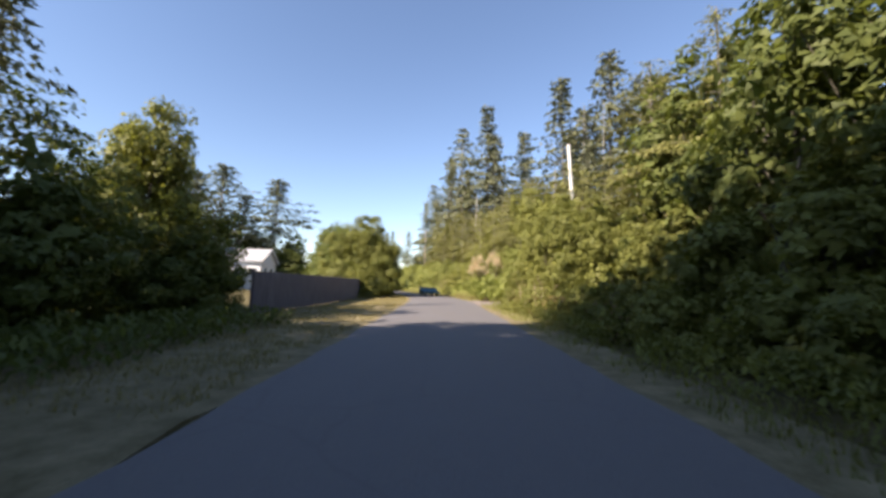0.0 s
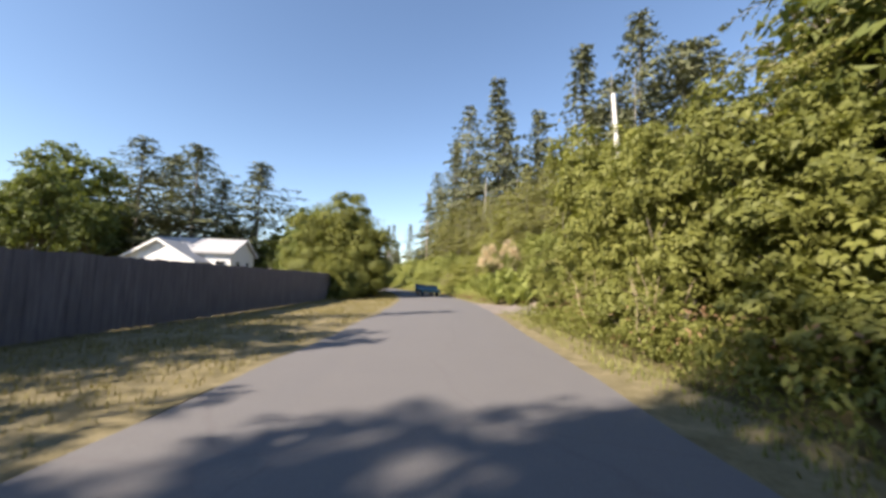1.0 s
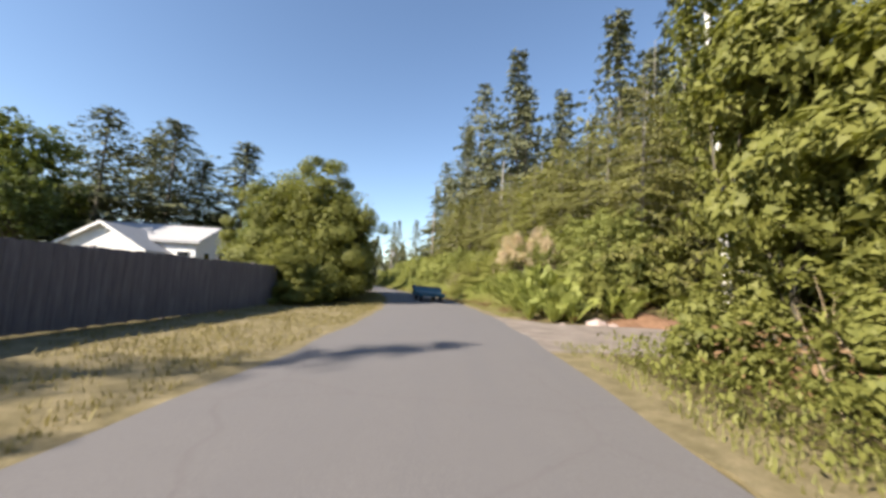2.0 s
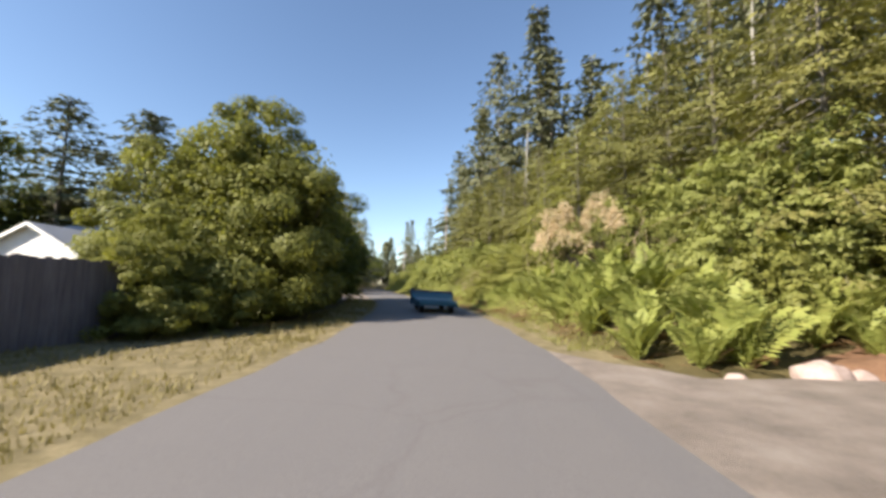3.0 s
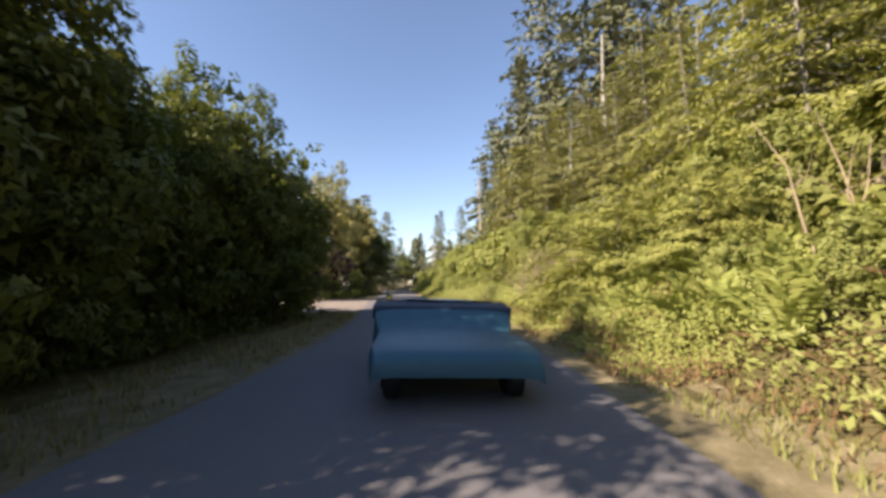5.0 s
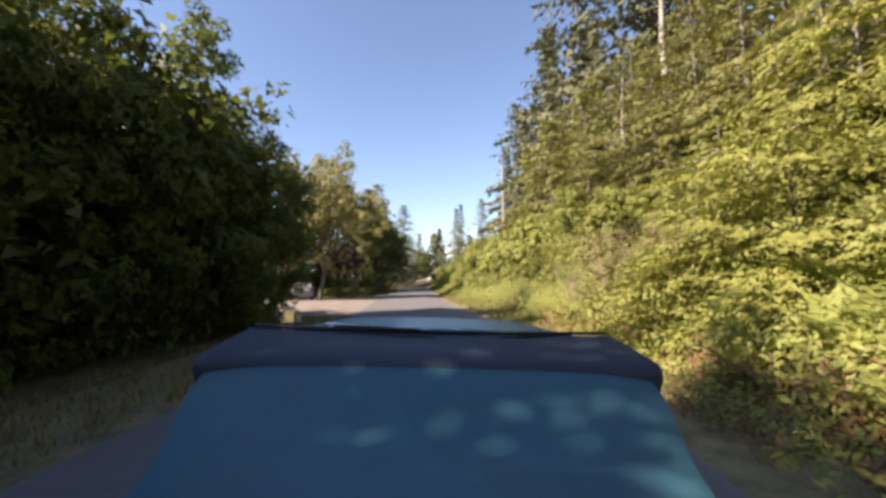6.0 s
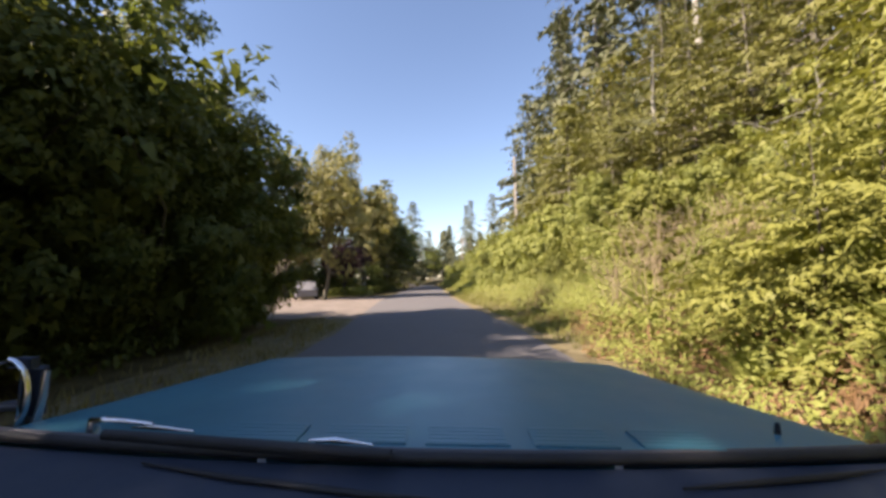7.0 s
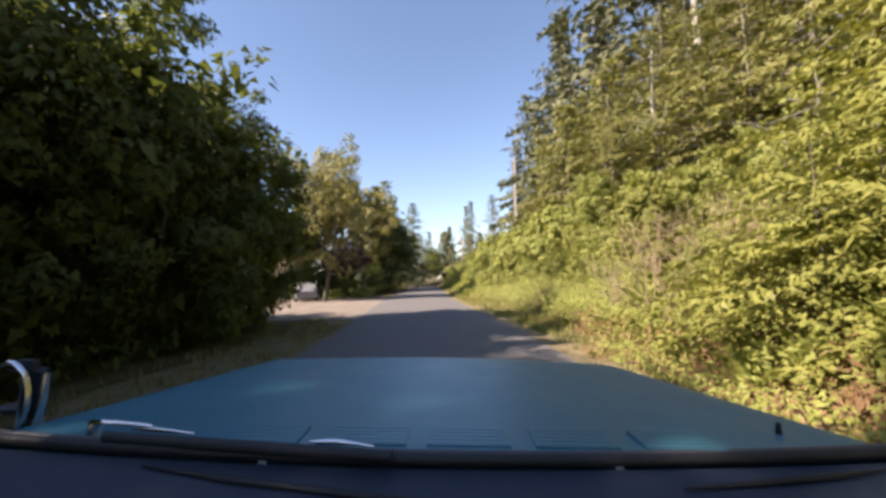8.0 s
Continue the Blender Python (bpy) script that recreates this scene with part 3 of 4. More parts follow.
# past the gravel drive
along(37.9, 130, 2.0, 2.6, 3.4, G3 + S3[:1], 1.2, 1.9, group=THICKET)
along(38.2, 43, 2.2, 4.2, 5.4, G3 + S3, 2.6, 3.6, group=THICKET)
for x, y, k in ((1.5, 55.1, 1.0), (2.4, 54.3, 1.2), (2.8, 56.1, 1.25), (1.3, 56.7, 0.6), (3.6, 52.6, 1.1)):
    place(any_of(YOUNG_CEDAR), x, y, k, group="young cedars on the bank")
place(CEDAR[0], 5.9, 57.8, 0.78, 30, label="golden-green cedar with feathery boughs close to the bank")
along(49, 130, 2.2, 4.2, 5.4, G3 + S3, 2.6, 3.6, group=THICKET)
along(39.5, 120, 2.5, 6.2, 7.6, M6, 4.8, 6.6, group=THICKET)
along(40, 52, 2.5, 8.0, 10, H13, 9.5, 13.5, group=THICKET)
along(52, 64, 2.5, 8.0, 10, Y13 + H13[:1], 9.5, 13.5, group=THICKET)
along(64, 83, 2.5, 8.0, 10, H13, 9.5, 13.5, group=THICKET)
along(40, 94, 3.4, 11.5, 15, F13, 13, 16, group=THICKET)
along(38, 105, 4.6, 17, 24, F13 + C30, 14, 18, group=THICKET)
for x, y, h in ((10.5, 39.5, 5), (13.5, 41, 9), (17, 40, 6), (18.5, 42.5, 13), (22, 42, 11), (27, 41, 14), (13, 43.5, 13)):
    ob, base = any_of(F13 if h > 8 else S3)
    place(ob, x, y, h / base, group=THICKET)
for x, y, h in ((10, 82.5, 40), (4.3, 88, 37.5), (18.3, 90, 38), (26, 78.3, 45), (33, 75, 49), (1.4, 97, 33), (11, 80, 33), (1.8, 101, 35), (14, 100, 32), (8, 108, 30), (22, 98, 34), (29, 88, 38), (25, 64, 26), (40, 84, 42), (-3, 112, 30), (-5, 124, 27), (-12, 135, 19), (-24, 165, 23), (-20, 150, 21), (6, 128, 30), (6.5, 92, 28), (-1.5, 104, 24)):
    place(any_of(SPRUCE), x, y, h / 30.0, group="tall spruces", wide=0.72 if x < 5 else 0.95)
for x, y, h in ((41.5, 76, 45), (46, 78, 46), (28.5, 74, 36)):
    place(any_of(BARE_SPRUCE), x, y, h / 30.0, group="tall spruces")

# ---- open side of the road ----
place(BUSH, -9.3, 44.0, 1.46, 110, wide=1.02)
place(BUSH, -7.9, 38.7, 0.52, 200, wide=1.2, label="lower rounded yellow-green bush at the fence end")
for x, y, h in ((-9.1, 47.6, 9.0), (-9.7, 50.4, 8.2), (-10.3, 53.6, 9.2), (-10.3, 56.8, 9.8), (-11.3, 60.0, 8.6), (-12.6, 48.2, 9.8), (-12.8, 50.6, 9.8), (-11.6, 46.2, 8.2)):
    place(any_of(NEAR_TREE), x, y, h / 8.0, group="trees along the open side", wide=0.88)
# the three at y 3 or less stand out of view, added for shade
for x, y, h in ((-13.2, 58.0, 3.6), (-13.8, 62.0, 3.4), (-12.8, 54.5, 4.0), (-15.0, 51.5, 10.0), (-15.6, 56, 11.0), (-16.5, 61, 6.0), (-10.4, 11.6, 5.6), (-9.6, 8.4, 6.2), (-14, 9, 5), (-14.5, 13, 5), (-16, 17, 8), (-9.2, 4.8, 5.6), (-8.8, 0.8, 8.5), (-8.8, -4.0, 10.0), (-13.5, 12.5, 4.5), (-14.0, 3.0, 12.0)):
    place(any_of(LOW_TREE), x, y, h / 9.0, group="trees along the open side")
place(SUNNY[0], -11.4, 14.4, 0.98, 40, wide=0.8)
# tall crowns beyond the view, added to shade road start and right thicket
for x, y, h in ((-12.0, -3.6, 27.0), (-14.0, -9.5, 30.0), (-12.6, 0.0, 22.5)):
    place(any_of(TREE), x, y, h / 10.0, group="trees along the open side", wide=0.62 if h > 26 else 0.42)
for x, y, k in ((-19.8, 74.2, 1.5), (-22.6, 76.8, 1.4)):
    place(SHADE_TREE, x, y, k, group="trees along the open side")
place(AIRY, -17.9, 76.3, 1.62, 40, wide=0.85)
place(PALE_TREE, -23.0, 93.5, 1.62, 70)
place(FAR_HEMLOCK[0], -21.4, 97.0, 1.16, 20, wide=0.9, label="dark conifer at the edge of the road")
for x, y, h in ((-12.8, 5.5, 3.2), (-13.2, 8.6, 3.2), (-14, 2.2, 3.6), (-12.6, 14.2, 3.0), (-15, 11.4, 3.4), (-15.5, 6.5, 3.6), (-13, -1.5, 4), (-10.6, 13.6, 2.6), (-11.4, 16.6, 4.4), (-13.5, 18.5, 2.6)):
    place(any_of(LOW_TREE), x, y, h / 9.0, label="low dark bush under the roadside trees")
for x, y, h in ((-25.0, 101, 14.5), (-25.5, 81, 9), (-25.6, 110, 14), (-28.2, 118, 14), (-31.0, 126, 14), (-34.6, 136, 14), (-23.8, 104, 14), (-38.5, 148, 13), (-33.5, 160, 11), (-31.5, 155, 9), (-36.5, 170, 13)):
    place(any_of(TREE), x, y, h / 10.0, group="trees along the open side")
# spruces at negative y are out of view, added to throw shade forward
for x, y, h in ((-12.6, 9.8, 10.5), (-20, -3, 19), (-18.5, -8, 20), (-10, -4, 18), (-10.5, -12, 29), (-13, -18, 30), (-10, -19, 30), (-16, -23, 32), (-42, 176, 17), (-49, 188, 18), (-36, 182, 16), (-56, 198, 18), (-45, 196, 20), (-24, 99, 15), (-27, 108, 17), (-33, 125, 18), (-38, 142, 22), (-31, 136, 20)):
    place(any_of(SPRUCE), x, y, h / 30.0)
# two more unseen trees, added so the wooded side starts in shade
place(TREE[0], -11.5, -8.3, 2.8, 60, wide=0.5)
place(TREE[2], -10.6, -10.5, 2.2, 10, wide=0.55)
place(LOW_TREE[1], -9.0, 14.0, 0.56, 30, label="low dark bush under the roadside trees")
# unseen narrow spruce, added for the thin shadow it lays across the road
place(SPRUCE[1], -20, 11.5, 0.65, wide=0.5)
place(LOW_TREE[0], -10.1, 17.0, 0.48, 15, wide=0.7, label="dark tree leaning over the fence")
place(PLUM, -18.6, 80.6, 0.95)
for x, y, h in ((-24.2, 82.5, 4.6), (-21.4, 86.0, 4.6), (-27.5, 82.0, 5.5), (-19.6, 89.5, 4.0), (-36, 100, 8), (-40, 96, 8), (-32, 103, 8.5), (-45, 94, 9), (-29, 95, 7)):
    place(any_of(LOW_TREE), x, y, h / 9.0, label="low dark bush at the back of the yard")
# behind the house
for x, y, h in ((-50, 71, 24), (-47, 80, 26), (-43.5, 81, 20), (-37, 84, 24), (-60, 92, 28)):
    place(any_of(SPRUCE), x, y, h / 30.0, wide=1.7)
for x, y, h in ((-49.5, 59, 21.5), (-36, 44, 13), (-44, 56, 14), (-50.5, 67, 14), (-53, 62, 15), (-50, 54, 15), (-56, 76, 17), (-43, 90, 16), (-36, 93, 15), (-62, 70, 18)):
    place(any_of(TREE), x, y, h / 10.0)
for x, y, h in ((-50, 78, 10), (-46, 79, 10), (-41.5, 80, 10.5), (-37, 81, 10), (-32, 82, 10), (-27, 83, 9)):
    place(any_of(LOW_TREE), x, y, h / 9.0, label="clipped green hedge tree behind the white house")


def far_woods():
    """A distant belt of woods all round, one mesh."""
    rng = np.random.default_rng(5)
    chunks = []
    for i in range(230):
        a = rng.uniform(0, 2 * math.pi)
        r = rng.uniform(120, 210)
        x, y = -15 + r * math.cos(a), 40 + r * math.sin(a)
        if abs(x - road_x(y)) < 9:
            continue
        h = rng.uniform(11, 22)
        n = 170
        f = rng.uniform(0.02, 1, n)
        w = (1 - f) ** 0.6 * h * 0.22 * rng.uniform(0.4, 1.1, n)
        t = rng.uniform(0, 2 * math.pi, n)
        p = np.stack([x + w * np.cos(t), y + w * np.sin(t), f * h], axis=1)
        d = np.stack([np.cos(t), np.sin(t), np.full(n, 0.5)], axis=1)
        ln = rng.uniform(1.2, 2.6, n)
        chunks.append(leaf_arrays(p, unit(d + rng.normal(size=(n, 3)) * 0.3), unit(d - np.array((0, 0, 1.2))), ln, ln * 0.5))
    ob = new("far_woods", leaf_mesh("far_woods", chunks, M["needle"]))
    tagged(ob, "distant belt of dark mixed woods round the fields", "woods", kind="stuff")


far_woods()


def undergrowth(name, label, category, material, y0, y1, d0, d1, count, size, tall, seed, side=1, slim=0.42, face=(0, 0, 0.8)):
    """Low herbs and grass tufts scattered beside the road, one mesh."""
    rng = np.random.default_rng(seed)
    y = rng.uniform(y0, y1, count)
    d = rng.uniform(0, 1, count) ** 0.8 * (d1 - d0) + d0
    x = np.array([road_x(v) for v in y]) + side * (HALF + d)
    keep = np.array([noise.noise(Vector((a * 0.9, b * 0.9, seed))) > -0.25 for a, b in zip(x, y)])
    x, y = x[keep], y[keep]
    n = len(x)
    lift = rng.uniform(0.1, 1.0, n) * tall
    z = np.array([max(height(a, b), -0.02) for a, b in zip(x, y)]) + lift * 0.7
    d = sphere_points(rng, n)
    ln = size * rng.uniform(0.6, 1.5, n)
    quads = leaf_arrays(np.stack([x, y, z], axis=1), unit(d * 0.7 + np.array(face)), unit(d + np.array((0, 0, 0.5))), ln, ln * slim)
    tagged(new(name, leaf_mesh(name, [quads], material)), label, category, kind="stuff")


def blades(name, label, material, y0, y1, d0, d1, count, tall, seed, side=1):
    """Grass: single bent blades, one mesh."""
    rng = np.random.default_rng(seed)
    y = rng.uniform(y0, y1, count)
    d = rng.uniform(d0, d1, count)
    x = np.array([road_x(v) for v in y]) + side * (HALF + d)
    keep = np.array([noise.noise(Vector((a * 0.7, b * 0.7, seed))) + 0.5 * noise.noise(Vector((a * 3.1, b * 3.1, seed))) > rng.uniform(-0.45, 0.3) for a, b in zip(x, y)])
    x, y = x[keep], y[keep]
    n = len(x)
    z = np.array([max(height(a, b) + 0.03, -0.0) for a, b in zip(x, y)])
    foot = np.stack([x, y, z], axis=1)
    h = tall * rng.uniform(0.4, 1.3, n)
    t = rng.uniform(0, 2 * math.pi, n)
    out = np.stack([np.cos(t), np.sin(t), np.zeros(n)], axis=1)
    wide = np.stack([-np.sin(t), np.cos(t), np.zeros(n)], axis=1) * (0.008 + 0.03 * h)[:, None]
    tip = foot + np.array((0, 0, 1.0)) * h[:, None] + out * (h * rng.uniform(0.1, 0.8, n))[:, None]
    verts = np.stack([foot - wide, foot + wide, tip], axis=1).reshape(-1, 3)
    tagged(new(name, mesh_from(name, verts, faces3=np.arange(len(verts)).reshape(-1, 3), material=material)), label, "grass", kind="stuff")


undergrowth("undergrowth", "low green herbs and brambles at the foot of the thicket", "undergrowth", M["leaf_shrub"], -8, 28, 0.75, 4.0, 32000, 0.1, 0.9, 21)
undergrowth("undergrowth", "low yellow-green herbs covering the roadside bank", "undergrowth", M["leaf_gold"], 39.5, 75, 1.2, 4.8, 36000, 0.1, 0.8, 22, 1, 0.42, (-0.3, -0.3, 0.7))
undergrowth("undergrowth", "low yellow-green herbs covering the roadside bank", "undergrowth", M["leaf_gold"], 75, 125, 1.0, 4.8, 9000, 0.26, 0.9, 23)
undergrowth("undergrowth", "soft yellow-green ferny brush on the sunny bank", "undergrowth", M["fern"], 49.5, 62, 1.0, 4.6, 32000, 0.085, 1.15, 29, 1, 0.3, (-0.45, -0.5, 0.6))
undergrowth("undergrowth", "soft yellow-green ferny brush on the sunny bank", "undergrowth", M["leaf_gold"], 52, 68, 1.6, 5.0, 18000, 0.085, 1.1, 30, 1, 0.4, (-0.45, -0.5, 0.6))
undergrowth("dead_bracken", "brown dead bracken and earth at the foot of the bank", "bracken", M["bracken"], 39, 64, 0.9, 2.6, 7000, 0.14, 0.35, 24, 1, 0.16)
undergrowth("dead_bracken", "brown dead bracken and earth at the foot of the bank", "bracken", M["bracken"], 51, 60, 1.0, 3.0, 7000, 0.13, 0.8, 38, 1, 0.18, (-0.4, -0.4, 0.6))
undergrowth("dead_bramble", "brown withered brambles among the shrubs", "bramble", M["bracken"], 9, 27, 1.6, 3.2, 1600, 0.12, 1.6, 43, 1, 0.3, (-0.5, -0.3, 0.5))
undergrowth("undergrowth", "dark low herbs under the trees by the road", "undergrowth", M["leaf_tree"], 42, 62, 2.9, 6.0, 9000, 0.18, 0.7, 25, -1)
undergrowth("undergrowth", "dark low herbs under the trees by the road", "undergrowth", M["leaf_tree"], -6, 13.5, 2.6, 5.5, 7000, 0.18, 0.8, 26, -1)
undergrowth("undergrowth", "green weeds growing beside the sandy drive", "undergrowth", M["leaf_gold"], 62, 65, 4.5, 8.5, 900, 0.2, 0.6, 27, -1)
undergrowth("undergrowth", "dark herbs under the distant roadside trees", "undergrowth", M["leaf_tree"], 80, 125, 1.5, 6.0, 7000, 0.3, 1.2, 28, -1)
undergrowth("dead_bracken", "brown dead bracken and earth at the foot of the bank", "bracken", M["bracken"], 49, 57.5, 0.35, 1.7, 6000, 0.1, 0.3, 39, 1, 0.2, (-0.4, -0.4, 0.6))
undergrowth("undergrowth", "soft yellow-green ferny brush on the sunny bank", "undergrowth", M["fern"], 49, 57.5, 0.45, 1.9, 6000, 0.08, 0.45, 40, 1, 0.3, (-0.45, -0.5, 0.6))
blades("verge_grass", "dry yellow grass on the verge", M["dry_grass"], 4, 39, 0.3, 5.0, 34000, 0.095, 31, -1)
blades("verge_grass", "dry yellow grass on the verge", M["dry_grass"], 38, 63, 0.2, 2.4, 9000, 0.15, 32, -1)
blades("verge_grass", "yellow-green grass at the road edge", M["grass"], 0, 30, 0.4, 1.8, 6000, 0.13, 33)
blades("verge_grass", "yellow-green grass at the road edge", M["grass"], 38, 51, 0.5, 2.0, 5000, 0.14, 34)
blades("verge_grass", "yellow-green grass at the road edge", M["grass"], 57, 66, 0.4, 1.8, 5000, 0.19, 37)
blades("verge_grass", "yellow-green grass at the road edge", M["grass"], 66, 120, 0.4, 1.8, 12000, 0.3, 35)
blades("tall_grass", "tall pale dry grass among the ferns on the bank", M["dry_grass"], 50, 66, 1.6, 4.0, 800, 0.7, 36)

# ---- ferns ----


def frond_mesh(seed, length, material, pairs=21):
    """One arching frond with its leaflets, growing along +x."""
    rng = np.random.default_rng(seed)
    t = np.linspace(0.1, 1.0, pairs)
    x = length * (t * 0.78)
    z = length * (0.95 * t - 0.62 * t * t)
    mids = np.stack([x, rng.normal(size=pairs) * 0.01, z], axis=1)
    chunks = []
    for s in (-1, 1):
        w = length * 0.16 * np.sin(np.pi * np.clip(t * 0.9 + 0.12, 0, 1)) * rng.uniform(0.8, 1.15, pairs) + 0.02
        u = unit(np.stack([np.full(pairs, 0.35), np.full(pairs, float(s)), np.full(pairs, -0.15)], axis=1))
        n = unit(np.stack([-0.5 * np.ones(pairs), np.zeros(pairs), np.ones(pairs)], axis=1) + rng.normal(size=(pairs, 3)) * 0.12)
        chunks.append(leaf_arrays(mids + u * w[:, None] / 2, n, u, w, np.full(pairs, length * 0.042), 0.1))
    stem = np.array([(0, 0, 0), *mids[::3], mids[-1]])
    v, f = tube_arrays(stem, np.linspace(0.008, 0.002, len(stem)), 3)
    leaves = np.concatenate(chunks)
    return mesh_from("frond", np.concatenate([leaves, v]), faces4=np.concatenate([np.arange(len(leaves)).reshape(-1, 4), f + len(leaves)]), material=material)


FRONDS = [frond_mesh(200 + i, 1.0, M["fern"]) for i in range(4)]
BROWN = [frond_mesh(210, 0.9, M["bracken"])]


def fern(x, y, size, count=19, dead=3):
    ob = thing("fern", x, y, height(x, y) - 0.02, "bright yellow-green sword fern with arching fronds", "fern", "ferns on the bank")
    for i in range(count):
        f = piece("frond", any_of(BROWN) if i < dead else any_of(FRONDS), ob, "withered brown frond" if i < dead else "")
        s = (0.62 if i < dead else 1.0) * (1.25 if y < 50 else 1.05) * size * RNG.uniform(0.75, 1.15)
        lift = RNG.uniform(-58, -8) + (40 if i < dead else 0)
        f.matrix_local = pose(0, 0, 0, 0, 0, i * 137.5 + RNG.uniform(-15, 15)) @ pose(0.03, 0, 0, RNG.uniform(-12, 12), lift, 0) @ Matrix.Diagonal((s, s, s, 1))


for x, y, s in ((3.9, 37.2, 1.1), (4.8, 36.6, 1.1), (5.6, 36.6, 1.5), (4.5, 38.2, 1.4), (5.6, 37.9, 1.5), (7.6, 37.6, 1.3), (8.6, 37.9, 1.3), (8.2, 37.0, 1.0), (6.6, 39.0, 1.3), (7.8, 38.8, 1.5), (3.7, 39.6, 1.2), (5.4, 40.0, 1.5), (4.2, 41.0, 1.2), (4.9, 41.4, 1.7), (5.4, 42.3, 1.6), (4.4, 42.8, 1.3), (4.1, 44.0, 1.4), (5.0, 44.2, 1.5), (3.6, 45.6, 1.2), (4.5, 46.0, 1.4), (3.2, 47.2, 1.1), (2.9, 48.9, 1.2), (3.9, 48.2, 1.3), (2.4, 50.8, 1.2), (3.2, 51.2, 1.3), (1.9, 52.6, 1.1), (2.6, 53.4, 1.3), (1.5, 54.0, 0.9), (1.9, 55.2, 1.2), (0.9, 55.6, 0.9), (0.4, 56.2, 0.8), (1.4, 55.9, 1.0), (1.1, 54.6, 0.8), (1.9, 54.3, 1.2), (2.6, 54.8, 1.4), (0.2, 57.4, 0.9), (-0.2, 58.8, 0.8), (4.0, 40.2, 1.3), (4.6, 39.9, 1.5), (3.5, 41.8, 1.1), (3.7, 43.0, 1.2), (3.5, 44.6, 1.2), (1.2, 57.0, 1.2), (0.5, 58.4, 1.0), (2.2, 56.8, 1.4), (0.9, 60.0, 1.2), (9.5, 38.6, 1.3), (11.2, 38.4, 1.2), (6.2, 43.2, 1.4), (0.0, 61.5, 1.0), (-0.4, 64, 1.1), (1.6, 51.4, 0.9), (2.2, 52.0, 1.1), (1.2, 53.2, 0.8), (3.0, 52.6, 1.4), (3.4, 54.0, 1.5), (0.6, 54.9, 0.7), (3.2, 55.6, 1.5), (2.8, 50.2, 1.1), (3.8, 50.4, 1.4)):
    fern(x, y, s, dead=5 if x - road_x(y) < 3.7 + HALF * 0.3 and y > 50 else 3)

# ---- pale drooping dead blossom shrub ----


def plume_shrub(x, y, h, width, seed, count, label):
    """Arching stems whose ends carry hanging faded blossom plumes."""
    rng = np.random.default_rng(seed)
    ob = thing("blossom_shrub", x, y, height(x, y) - 0.05, label, "shrub")
    tubes, plumes, leaves = [], [], []
    for _ in range(count):
        t = rng.uniform(0, 2 * math.pi)
        lobe, top = ((-0.27, 0.9), (0.2, 1.0), (0.02, 0.72))[int(rng.choice(3, p=(0.4, 0.42, 0.18)))]
        reach = 0.27 * width * rng.uniform(0.05, 1.0) ** 0.6
        e = np.array((lobe * width + math.cos(t) * reach, math.sin(t) * reach, h * top * (1.0 - 0.4 * (reach / (width * 0.27)) ** 2) * rng.uniform(0.8, 1.0)))
        foot = np.array((rng.normal() * 0.18, rng.normal() * 0.18, -0.1))
        mid = foot * 0.5 + e * 0.5 + np.array((0, 0, 0.16 * h))
        tubes.append(([foot, mid, e], [0.02, 0.012, 0.005]))
        for _ in range(6):
            k = rng.uniform(0.0, 0.4)
            root = e * (1 - k) + mid * k
            n = 40
            f = rng.uniform(0, 1, n)
            drop = rng.uniform(0.35, 0.85)
            wide = 0.08 * (1 - 0.5 * f)
            side = rng.normal(size=2) * 0.22
            hang = root + np.stack([side[0] * f + rng.normal(size=n) * wide, side[1] * f + rng.normal(size=n) * wide, -f * drop], axis=1)
            d = sphere_points(rng, n)
            ln = rng.uniform(0.05, 0.11, n)
            plumes.append(leaf_arrays(hang, d, unit(d * 0.5 - np.array((0, 0, 1.0))), ln, ln * 0.5))
        leaves.append(clump_leaves(rng, mid * 0.5 + e * 0.4, 0.5, 90, 0.1, tri=True))
    piece("stem", tubes_mesh("stem", tubes, M["bark"], 4), ob)
    piece("foliage", leaf_mesh("foliage", leaves, M["leaf_gold"], 3), ob)
    piece("blossom", leaf_mesh("blossom", plumes, M["dead"]), ob, "faded tan hanging blossom plumes")


plume_shrub(5.5, 46.6, 5.1, 4.2, 301, 84, "tall shrub hung with faded tan blossom plumes")
plume_shrub(-8.0, 95.0, 2.6, 1.6, 302, 14, "small shrub with faded tan plumes in the far hedge")


def bare_branches(x, y, h, seed, stems, spread, label, thick=0.022, twigs=4, leafy=0):
    rng = np.random.default_rng(seed)
    ob = thing("bare_shrub", x, y, height(x, y) - 0.05, label, "shrub")
    tubes = []
    for _ in range(stems):
        foot = np.array((rng.normal() * spread * 0.3, rng.normal() * spread * 0.3, 0))
        top = foot + np.array((rng.normal() * spread, rng.normal() * spread, h * rng.uniform(0.6, 1.0)))
        knots = [foot + (top - foot) * k + np.append(rng.normal(size=2) * 0.05 * h * (0 < k < 1), 0) for k in (0, 0.35, 0.7, 1)]
        tubes.append((knots, [thick, thick * 0.8, thick * 0.5, thick * 0.2]))
        for _ in range(twigs):
            k = rng.uniform(0.4, 0.95)
            b = foot + (top - foot) * k
            e = b + np.array((rng.normal() * 0.16, rng.normal() * 0.16, rng.uniform(0.05, 0.22))) * h
            tubes.append(([b, (b + e) / 2 + rng.normal(size=3) * 0.02 * h, e], [thick * 0.45, thick * 0.3, thick * 0.1]))
    piece("stem", tubes_mesh("stem", tubes, M["bark_pale" if leafy else "stalk"], 4), ob)
    if leafy:
        spots = [knots[-1] for knots, radii in tubes if radii[0] < thick]
        piece("foliage", leaf_mesh("foliage", [clump_leaves(rng, p, 0.2, leafy, 0.09, tri=True) for p in spots], M["leaf_gold"], 3), ob)


